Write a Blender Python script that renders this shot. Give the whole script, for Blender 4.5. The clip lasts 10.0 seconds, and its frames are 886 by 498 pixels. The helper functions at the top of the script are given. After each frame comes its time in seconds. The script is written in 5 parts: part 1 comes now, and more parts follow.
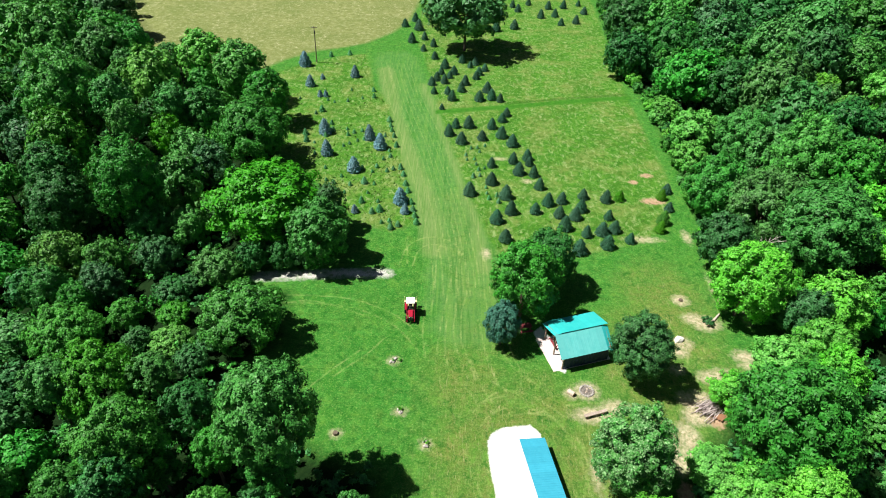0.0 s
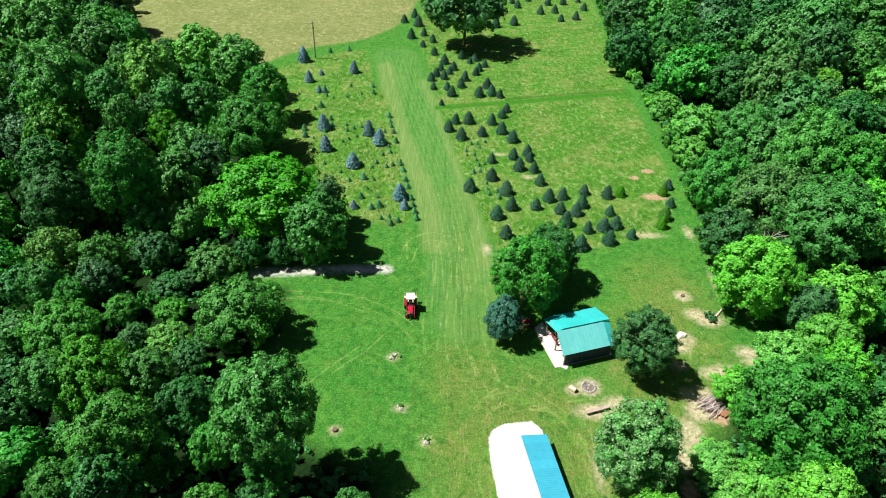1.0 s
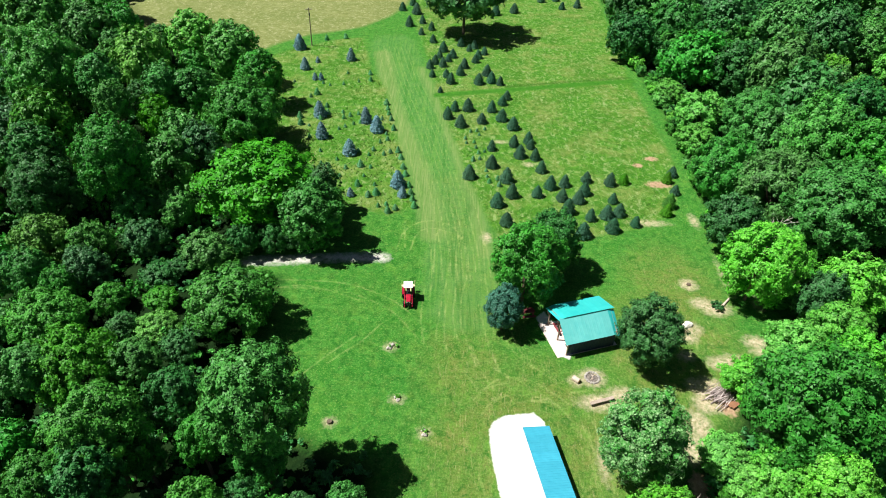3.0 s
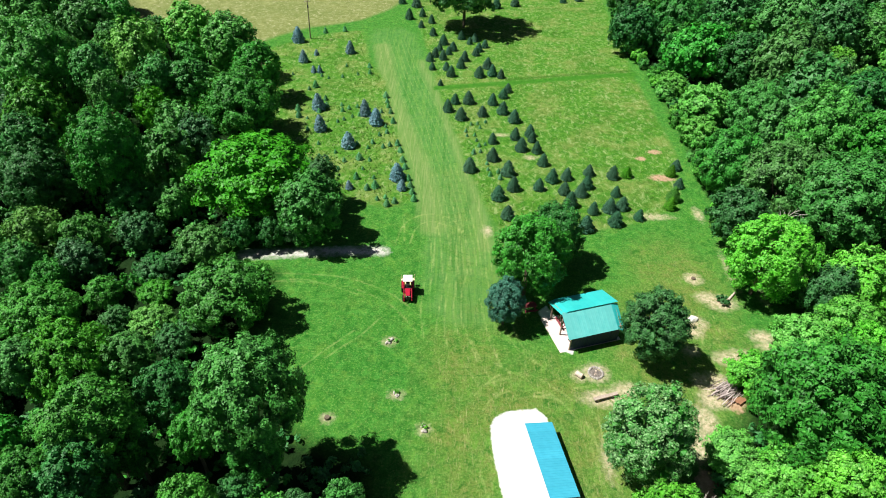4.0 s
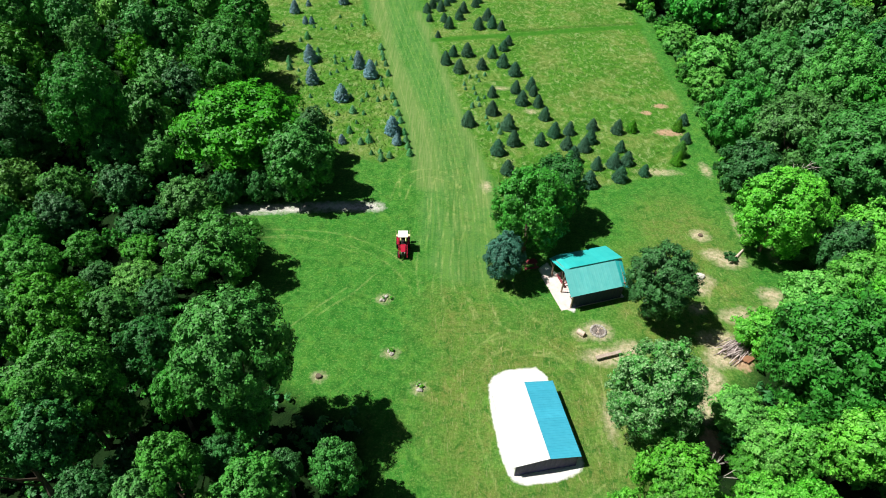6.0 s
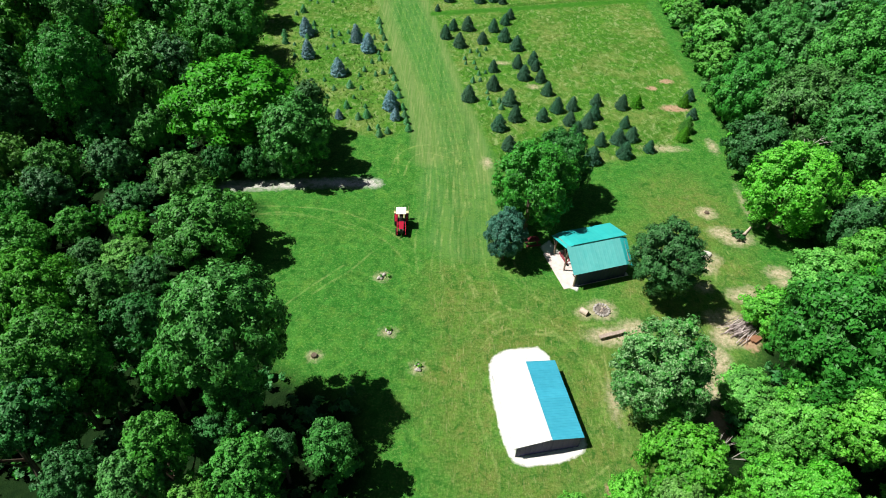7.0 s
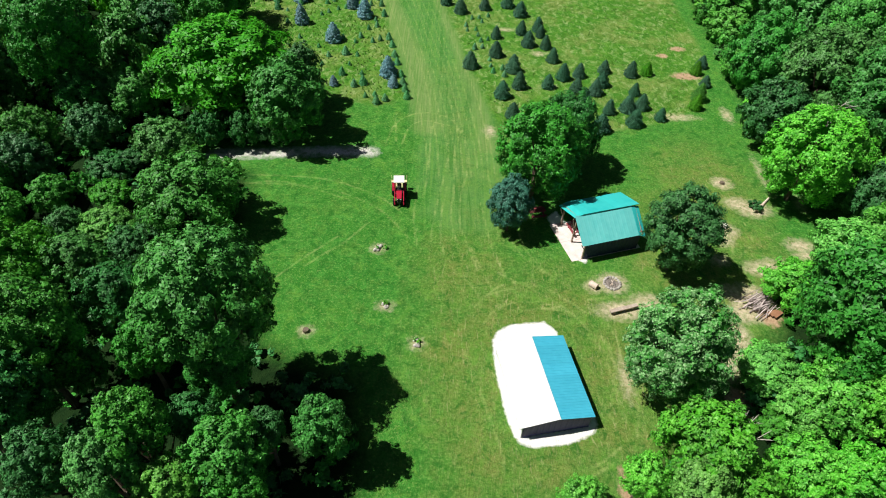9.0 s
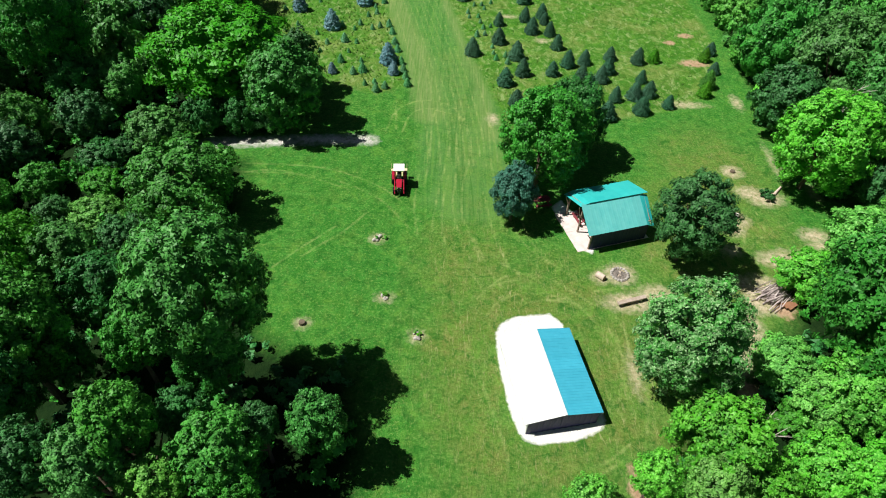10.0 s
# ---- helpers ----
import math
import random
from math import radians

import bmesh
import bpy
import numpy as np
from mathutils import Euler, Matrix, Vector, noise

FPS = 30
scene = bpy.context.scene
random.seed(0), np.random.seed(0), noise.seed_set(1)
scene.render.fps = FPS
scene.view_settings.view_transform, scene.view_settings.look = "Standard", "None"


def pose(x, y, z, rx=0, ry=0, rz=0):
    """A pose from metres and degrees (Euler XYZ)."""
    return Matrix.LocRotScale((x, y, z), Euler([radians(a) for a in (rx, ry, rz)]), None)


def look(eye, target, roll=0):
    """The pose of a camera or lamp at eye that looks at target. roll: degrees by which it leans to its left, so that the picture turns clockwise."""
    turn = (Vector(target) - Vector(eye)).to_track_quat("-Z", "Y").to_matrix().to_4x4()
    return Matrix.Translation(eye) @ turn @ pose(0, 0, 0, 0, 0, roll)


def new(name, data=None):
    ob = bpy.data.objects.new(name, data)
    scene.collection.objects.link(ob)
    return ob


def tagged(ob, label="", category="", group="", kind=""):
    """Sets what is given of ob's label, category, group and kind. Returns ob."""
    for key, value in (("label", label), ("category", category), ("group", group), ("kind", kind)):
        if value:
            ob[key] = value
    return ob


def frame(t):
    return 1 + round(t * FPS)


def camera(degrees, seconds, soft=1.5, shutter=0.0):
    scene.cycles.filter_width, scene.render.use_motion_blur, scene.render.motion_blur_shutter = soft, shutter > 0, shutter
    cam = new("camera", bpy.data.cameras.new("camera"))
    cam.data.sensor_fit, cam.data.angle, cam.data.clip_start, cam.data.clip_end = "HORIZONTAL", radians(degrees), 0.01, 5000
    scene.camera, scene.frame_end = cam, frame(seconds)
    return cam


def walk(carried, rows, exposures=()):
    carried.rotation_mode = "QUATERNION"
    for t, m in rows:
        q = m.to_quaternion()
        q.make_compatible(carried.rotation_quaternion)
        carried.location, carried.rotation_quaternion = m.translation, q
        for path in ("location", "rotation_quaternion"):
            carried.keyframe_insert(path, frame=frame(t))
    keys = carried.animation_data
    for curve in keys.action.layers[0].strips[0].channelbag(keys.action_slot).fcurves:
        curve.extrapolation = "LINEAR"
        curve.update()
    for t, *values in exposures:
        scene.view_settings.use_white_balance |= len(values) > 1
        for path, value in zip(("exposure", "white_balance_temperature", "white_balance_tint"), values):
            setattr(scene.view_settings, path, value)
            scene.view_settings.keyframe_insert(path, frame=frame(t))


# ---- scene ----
cam = camera(73.5, 10.0, soft=1.05)
PATH = [
    (0, (-0.101, -0.712, 56.912), (-0.112, 0.848, 55.66), 1.9),
    (0.5, (-0.129, -0.641, 56.546), (-0.139, 0.917, 55.293), 1.8),
    (1, (-0.227, -0.43, 56.095), (-0.235, 1.127, 54.84), 1.9),
    (1.5, (-0.297, -0.213, 55.446), (-0.303, 1.342, 54.189), 1.9),
    (2, (-0.146, 0.059, 54.972), (-0.153, 1.611, 53.711), 1.8),
    (2.5, (-0.131, 0.412, 54.373), (-0.137, 1.962, 53.109), 1.9),
    (4, (-0.166, 1.528, 52.255), (-0.17, 3.072, 50.984), 2.0),
    (4.5, (-0.14, 1.953, 51.594), (-0.143, 3.493, 50.319), 2.0),
    (5, (-0.034, 2.243, 50.818), (-0.038, 3.78, 49.539), 1.9),
    (5.5, (0.034, 2.577, 49.982), (0.035, 4.084, 48.667), 2.1),
    (7, (0.208, 3.902, 47.273), (0.215, 5.335, 45.878), 2.4),
    (7.5, (0.219, 4.344, 46.371), (0.227, 5.775, 44.974), 2.4),
    (8, (0.239, 4.71, 45.452), (0.246, 6.135, 44.049), 2.4),
    (8.5, (0.261, 5.066, 44.491), (0.269, 6.478, 43.075), 2.4),
    (9, (0.176, 5.508, 43.486), (0.187, 6.906, 42.057), 2.6),
    (9.5, (0.241, 5.977, 42.532), (0.249, 7.369, 41.096), 2.5),
    (10, (0.262, 6.492, 41.636), (0.267, 7.881, 40.197), 2.4),
]
walk(cam, [(t, look(eye, target, roll)) for t, eye, target, roll in PATH], [(0, 0.62), (5, 0.61), (5.5, 0.51), (7, 0.36), (10, 0.33)])
SUN, SKY = 5.0, 0.02

# ---------------------------------------------------------------- world and sun
SUN_FROM = Vector((-0.635, 0.015, 1.0)).normalized()
world = bpy.data.worlds.new("sky")
scene.world = world
world.use_nodes = True
wn = world.node_tree
sky = wn.nodes.new("ShaderNodeTexSky")
sky.sky_type = "NISHITA"
sky.sun_disc = False
sky.sun_elevation = math.asin(SUN_FROM.z)
sky.sun_rotation = math.atan2(SUN_FROM.x, SUN_FROM.y)
wn.links.new(sky.outputs[0], wn.nodes["Background"].inputs[0])
wn.nodes["Background"].inputs[1].default_value = SKY
sun_data = bpy.data.lights.new("sun", "SUN")
sun_data.energy, sun_data.angle, sun_data.color = SUN, radians(0.53), (1.0, 0.965, 0.90)
sun = new("sun", sun_data)
sun.matrix_world = look(SUN_FROM * 200, (0, 0, 0))


# ---------------------------------------------------------------- node helpers
class Nodes:
    def __init__(self, name):
        self.mat = bpy.data.materials.new(name)
        self.mat.use_nodes = True
        self.nt = self.mat.node_tree
        self.bsdf = self.nt.nodes["Principled BSDF"]
        self.out = self.nt.nodes["Material Output"]

    def add(self, kind):
        return self.nt.nodes.new(kind)

    def put(self, socket, value):
        if hasattr(value, "is_linked"):
            self.nt.links.new(value, socket)
        elif isinstance(value, tuple) and len(value) == 3 and socket.type == "RGBA":
            socket.default_value = (*value, 1)
        else:
            socket.default_value = value

    def mix(self, a, b, fac, blend="MIX"):
        node = self.add("ShaderNodeMix")
        node.data_type, node.blend_type = "RGBA", blend
        self.put(node.inputs[0], fac)
        self.put(node.inputs[6], a)
        self.put(node.inputs[7], b)
        return node.outputs[2]

    def math(self, op, a, b=0.0, c=0.0):
        node = self.add("ShaderNodeMath")
        node.operation = op
        for socket, value in zip(node.inputs, (a, b, c)):
            self.put(socket, value)
        return node.outputs[0]

    def ramp(self, value, low, high, to_low=0.0, to_high=1.0):
        node = self.add("ShaderNodeMapRange")
        for socket, v in zip(node.inputs, (value, low, high, to_low, to_high)):
            self.put(socket, v)
        return node.outputs[0]

    def place(self, scale=(1, 1, 1), turn=0.0, kind="Position"):
        """World position (or object-space position), scaled and turned about z."""
        source = self.add("ShaderNodeNewGeometry").outputs["Position"] if kind == "Position" else self.add("ShaderNodeTexCoord").outputs["Object"]
        node = self.add("ShaderNodeMapping")
        self.put(node.inputs[0], source)
        node.inputs["Rotation"].default_value = (0, 0, radians(turn))
        node.inputs["Scale"].default_value = scale
        return node.outputs[0]

    def noise(self, scale, detail=4.0, rough=0.55, where=None, warp=0.0):
        node = self.add("ShaderNodeTexNoise")
        self.put(node.inputs["Vector"], where if where is not None else self.place())
        node.inputs["Scale"].default_value, node.inputs["Detail"].default_value = scale, detail
        node.inputs["Roughness"].default_value, node.inputs["Distortion"].default_value = rough, warp
        return node.outputs["Fac"]

    def attr(self, name):
        node = self.add("ShaderNodeAttribute")
        node.attribute_name = name
        return node.outputs["Fac"]

    def bump(self, height, strength, distance):
        node = self.add("ShaderNodeBump")
        node.inputs["Strength"].default_value, node.inputs["Distance"].default_value = strength, distance
        self.put(node.inputs["Height"], height)
        self.put(self.bsdf.inputs["Normal"], node.outputs[0])

    def finish(self, color, rough=0.8, spec=0.3, metal=0.0):
        self.put(self.bsdf.inputs["Base Color"], color)
        self.put(self.bsdf.inputs["Roughness"], rough)
        self.bsdf.inputs["Specular IOR Level"].default_value = spec
        self.bsdf.inputs["Metallic"].default_value = metal
        return self.mat


def leaf_material(name, dark, mid, light, sheer=0.10, gloss=0.52):
    """Leaves that differ tree by tree, clump by clump and leaf by leaf, and let some light through."""
    n = Nodes(name)
    one = n.add("ShaderNodeNewGeometry").outputs["Random Per Island"]
    tree = n.add("ShaderNodeObjectInfo").outputs["Random"]
    clump = n.noise(0.75, 2.0)
    leafy = n.noise(5.5, 3.0, 0.7)
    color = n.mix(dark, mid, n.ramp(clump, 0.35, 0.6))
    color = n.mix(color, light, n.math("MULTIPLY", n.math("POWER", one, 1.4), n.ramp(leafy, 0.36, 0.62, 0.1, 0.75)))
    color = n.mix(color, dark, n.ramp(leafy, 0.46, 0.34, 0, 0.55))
    hue = n.add("ShaderNodeHueSaturation")
    n.put(hue.inputs["Hue"], n.ramp(tree, 0, 1, 0.494, 0.512))
    n.put(hue.inputs["Saturation"], n.ramp(n.math("FRACT", n.math("MULTIPLY", tree, 7.3)), 0, 1, 0.95, 1.12))
    n.put(hue.inputs["Value"], n.ramp(n.math("FRACT", n.math("MULTIPLY", tree, 13.7)), 0, 1, 0.80, 1.14))
    n.put(hue.inputs["Color"], color)
    n.bump(leafy, 0.4, 0.04)
    n.finish(hue.outputs[0], gloss, 0.3)
    glow = n.add("ShaderNodeBsdfTranslucent")
    n.put(glow.inputs[0], n.mix(hue.outputs[0], (0.30, 0.55, 0.05), 0.35))
    both = n.add("ShaderNodeMixShader")
    both.inputs[0].default_value = sheer
    n.nt.links.new(n.bsdf.outputs[0], both.inputs[1])
    n.nt.links.new(glow.outputs[0], both.inputs[2])
    n.nt.links.new(both.outputs[0], n.out.inputs[0])
    return n.mat


def plain_material(name, a, b, scale=2.0, rough=0.7, spec=0.3, metal=0.0, bump=0.0, each=0.0):
    """Two tones mixed by noise at two scales, with a fine relief; each: how much whole pieces differ."""
    n = Nodes(name)
    where = n.place(kind="Object")
    fac = n.ramp(n.math("ADD", n.math("MULTIPLY", n.noise(scale, 5, where=where), 0.6), n.math("MULTIPLY", n.noise(scale * 9, 3, where=where), 0.4)), 0.35, 0.65)
    color = n.mix(a, b, fac)
    if each:
        hue = n.add("ShaderNodeHueSaturation")
        n.put(hue.inputs["Value"], n.ramp(n.add("ShaderNodeObjectInfo").outputs["Random"], 0, 1, 1 - each, 1 + each))
        n.put(hue.inputs["Color"], color)
        color = hue.outputs[0]
    if bump:
        n.bump(n.noise(scale * 12, 3, where=where), bump, 0.02)
    return n.finish(color, rough, spec, metal)


LEAF = [
    leaf_material("leaf_green", (0.027, 0.128, 0.022), (0.066, 0.292, 0.047), (0.195, 0.56, 0.125)),
    leaf_material("leaf_yellow_green", (0.034, 0.160, 0.014), (0.074, 0.310, 0.026), (0.190, 0.54, 0.070)),
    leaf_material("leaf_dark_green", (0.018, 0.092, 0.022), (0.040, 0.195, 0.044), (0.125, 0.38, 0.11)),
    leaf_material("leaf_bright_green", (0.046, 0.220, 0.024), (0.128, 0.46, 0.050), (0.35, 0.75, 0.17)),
    # silvery leaf; its sunlit sparkle is also painted in through the near-white light tone
    leaf_material("leaf_silver_green", (0.026, 0.18, 0.026), (0.070, 0.38, 0.058), (0.66, 0.95, 0.52)),
    leaf_material("leaf_blue_green", (0.020, 0.105, 0.058), (0.046, 0.19, 0.115), (0.16, 0.40, 0.29), 0.08),
]
NEEDLE_GREEN = leaf_material("needles_dark_green", (0.016, 0.070, 0.036), (0.034, 0.13, 0.066), (0.095, 0.24, 0.135), 0.05, 0.7)
NEEDLE_PALE = leaf_material("needles_yellow_green", (0.035, 0.13, 0.010), (0.06, 0.22, 0.015), (0.11, 0.32, 0.03), 0.08, 0.7)
NEEDLE_BLUE = leaf_material("needles_blue", (0.045, 0.135, 0.16), (0.12, 0.27, 0.32), (0.42, 0.62, 0.70), 0.05, 0.7)
NEEDLE_YOUNG = leaf_material("needles_young_green", (0.030, 0.15, 0.050), (0.075, 0.30, 0.11), (0.24, 0.54, 0.26), 0.05, 0.7)
BARK = plain_material("bark", (0.10, 0.075, 0.05), (0.22, 0.18, 0.14), 3.0, 0.95, 0.1, bump=0.6)


# ---------------------------------------------------------------- mesh helpers
def mesh_from(name, verts, faces, material, smooth=False):
    me = bpy.data.meshes.new(name)
    me.from_pydata([tuple(v) for v in verts], [], [tuple(q) for q in faces])
    me.materials.append(material)
    if smooth:
        me.polygons.foreach_set("use_smooth", [True] * len(me.polygons))
    me.update()
    return me


def thing(name, m, label, category, group="", kind=""):
    ob = new(name)
    ob.empty_display_size = 0.2
    ob.matrix_world = m
    return tagged(ob, label, category, group, kind)


def part(name, data, parent, label="", material=None):
    """Links a mesh, or a bmesh, as one object under a thing or a part."""
    if isinstance(data, bmesh.types.BMesh):
        me = bpy.data.meshes.new(name)
        data.to_mesh(me)
        data.free()
        data = me
    if material is not None:
        data.materials.clear()
        data.materials.append(material)
    ob = new(name, data)
    ob.parent = parent
    return tagged(ob, label)


def box(size, at=(0, 0, 0), turn=(0, 0, 0), bevel=0.0):
    """A box with its middle at a place, as a bmesh."""
    bm = bmesh.new()
    bmesh.ops.create_cube(bm, size=1)
    bmesh.ops.scale(bm, vec=size, verts=bm.verts)
    if bevel:
        bmesh.ops.bevel(bm, geom=bm.edges[:], offset=bevel, segments=2, affect="EDGES", profile=0.6)
    bmesh.ops.transform(bm, matrix=pose(*at, *turn), verts=bm.verts)
    return bm


def tube(points, radii, sides=8):
    """A tapered round bar through points, closed at both ends."""
    bm, rings = bmesh.new(), []
    points = [Vector(p) for p in points]
    for i, (p, r) in enumerate(zip(points, radii)):
        way = (points[min(i + 1, len(points) - 1)] - points[max(i - 1, 0)]).normalized()
        turn = way.to_track_quat("Z", "Y")
        rings.append([bm.verts.new(p + turn @ Vector((r * math.cos(a), r * math.sin(a), 0))) for a in (2 * math.pi * k / sides for k in range(sides))])
    for a, b in zip(rings, rings[1:]):
        for k in range(sides):
            bm.faces.new((a[k], a[(k + 1) % sides], b[(k + 1) % sides], b[k]))
    bm.faces.new(rings[0][::-1])
    bm.faces.new(rings[-1])
    return bm


def join(*many):
    """Several bmeshes in one."""
    whole = bmesh.new()
    for bm in many:
        me = bpy.data.meshes.new("piece")
        bm.to_mesh(me)
        bm.free()
        whole.from_mesh(me)
        bpy.data.meshes.remove(me)
    return whole


# ---------------------------------------------------------------- the lie of the land
def gap_to(poly, x, y):
    """Signed distance to a closed outline, positive inside, for arrays of x and y."""
    x, y = np.asarray(x, float), np.asarray(y, float)
    best, inside = np.full(x.shape, 1e9), np.zeros(x.shape, bool)
    for (ax, ay), (bx, by) in zip(poly, poly[1:] + poly[:1]):
        dx, dy = bx - ax, by - ay
        s = np.clip(((x - ax) * dx + (y - ay) * dy) / (dx * dx + dy * dy), 0, 1)
        best = np.minimum(best, np.hypot(x - ax - s * dx, y - ay - s * dy))
        if by != ay:
            inside ^= ((ay > y) != (by > y)) & (x < ax + (y - ay) * dx / dy)
    return np.where(inside, best, -best)


def bent(line):
    """The same line with its corners rounded off."""
    for _ in range(2):
        cut = [line[0]]
        for (ax, ay), (bx, by) in zip(line, line[1:]):
            cut += [(ax * 0.75 + bx * 0.25, ay * 0.75 + by * 0.25), (ax * 0.25 + bx * 0.75, ay * 0.25 + by * 0.75)]
        line = cut + [line[-1]]
    return line


def beside(line, off):
    """A line beside another, that far to its side."""
    out = []
    for k, (x, y) in enumerate(line):
        (ax, ay), (bx, by) = line[max(k - 1, 0)], line[min(k + 1, len(line) - 1)]
        size = math.hypot(bx - ax, by - ay) or 1.0
        out.append((x - (by - ay) / size * off, y + (bx - ax) / size * off))
    return out


def gap_to_line(line, half, x, y):
    """Signed distance to a band of that half width along a line, positive inside."""
    best = np.full(np.shape(x), 1e9)
    for (ax, ay), (bx, by) in zip(line, line[1:]):
        dx, dy = bx - ax, by - ay
        s = np.clip(((x - ax) * dx + (y - ay) * dy) / (dx * dx + dy * dy), 0, 1)
        best = np.minimum(best, np.hypot(x - ax - s * dx, y - ay - s * dy))
    return half - best


OPEN_LAND = [(-4, -80), (-4, 26), (-6, 33), (-14, 36), (-17, 42), (-23, 46), (-20, 51), (-21, 60), (-31, 60), (-31, 65), (-17, 67), (-22, 78), (-33, 98), (-39, 115),
             (-45, 134), (-71, 143), (-86, 157), (-96, 187), (-115, 360), (70, 360), (47, 201), (42.5, 150), (43, 119), (42, 91), (40.5, 72),
             (47, 64), (46, 58), (40, 49), (34, 45), (31, 39.5), (26, 34.5), (20, 30), (15, 24), (14, -80)]
HAY_FIELD = [(-110, 187), (-86, 155), (-71, 140), (-46, 137), (-42.7, 142.8), (-35.6, 150.1), (-30.2, 152.7), (-23.4, 157.1), (-17.2, 166), (-13.4, 176), (-11.3, 197), (-6, 420), (-140, 420)]
WEST_PLOT = [(-43, 128), (-42.2, 135.4), (-39, 139.2), (-29.2, 146.8), (-22.4, 149.4), (-18.3, 130.2), (-13.7, 120), (-11.2, 105.9), (-8.4, 93.1), (-5, 76.6),
             (-9.2, 74.2), (-15.9, 77), (-22, 86.5), (-32, 98), (-39, 119.5)]
EAST_FIELD = [(7.7, 70.1), (6.5, 72.9), (3.5, 85.5), (0.2, 102.2), (-3.1, 119.5), (-6.9, 145.1), (-11, 165.5), (-11, 175), (-9, 197), (-4, 420), (60, 420), (45, 260),
              (43.8, 196.7), (42.2, 170.2), (40.8, 145.5), (39.9, 128.6), (40.0, 115.8), (39.9, 103.6), (39.9, 92.3), (36, 77.5), (29.1, 73), (18.9, 69.6)]
CROSS_PATH = [(-6, 116.6), (12.4, 121), (25.2, 124.4), (41, 128.2)]
GRAVEL_PAD = [(5.2, 36.8), (5.7, 37.9), (7.0, 38.7), (10.0, 39.2), (11.0, 38.3), (12.4, 33.0), (13.4, 29.0), (12.9, 28.2), (11.0, 27.3), (8.2, 26.85), (7.1, 27.1), (6.6, 27.8), (5.9, 30.3), (5.35, 34.0)]
DRIVE = [(-27, 62.3), (-20.3, 63.0), (-15.5, 63.7), (-11.0, 64.0), (-8.6, 64.1)]
PAVILION_PAD = [(11.7, 53.4), (12.8, 54.6), (15.8, 48.6), (15.0, 46.8), (14.1, 47.2)]


def ground_height(x, y):
    """Level in the open, falling away under the woods on both sides."""
    out = np.maximum(-gap_to(OPEN_LAND, x, y) - 4, 0)
    return -5.0 * (1 - np.exp(-(out / 18) ** 2))


def ground_z(x, y):
    return float(ground_height(np.array([x]), np.array([y]))[0])

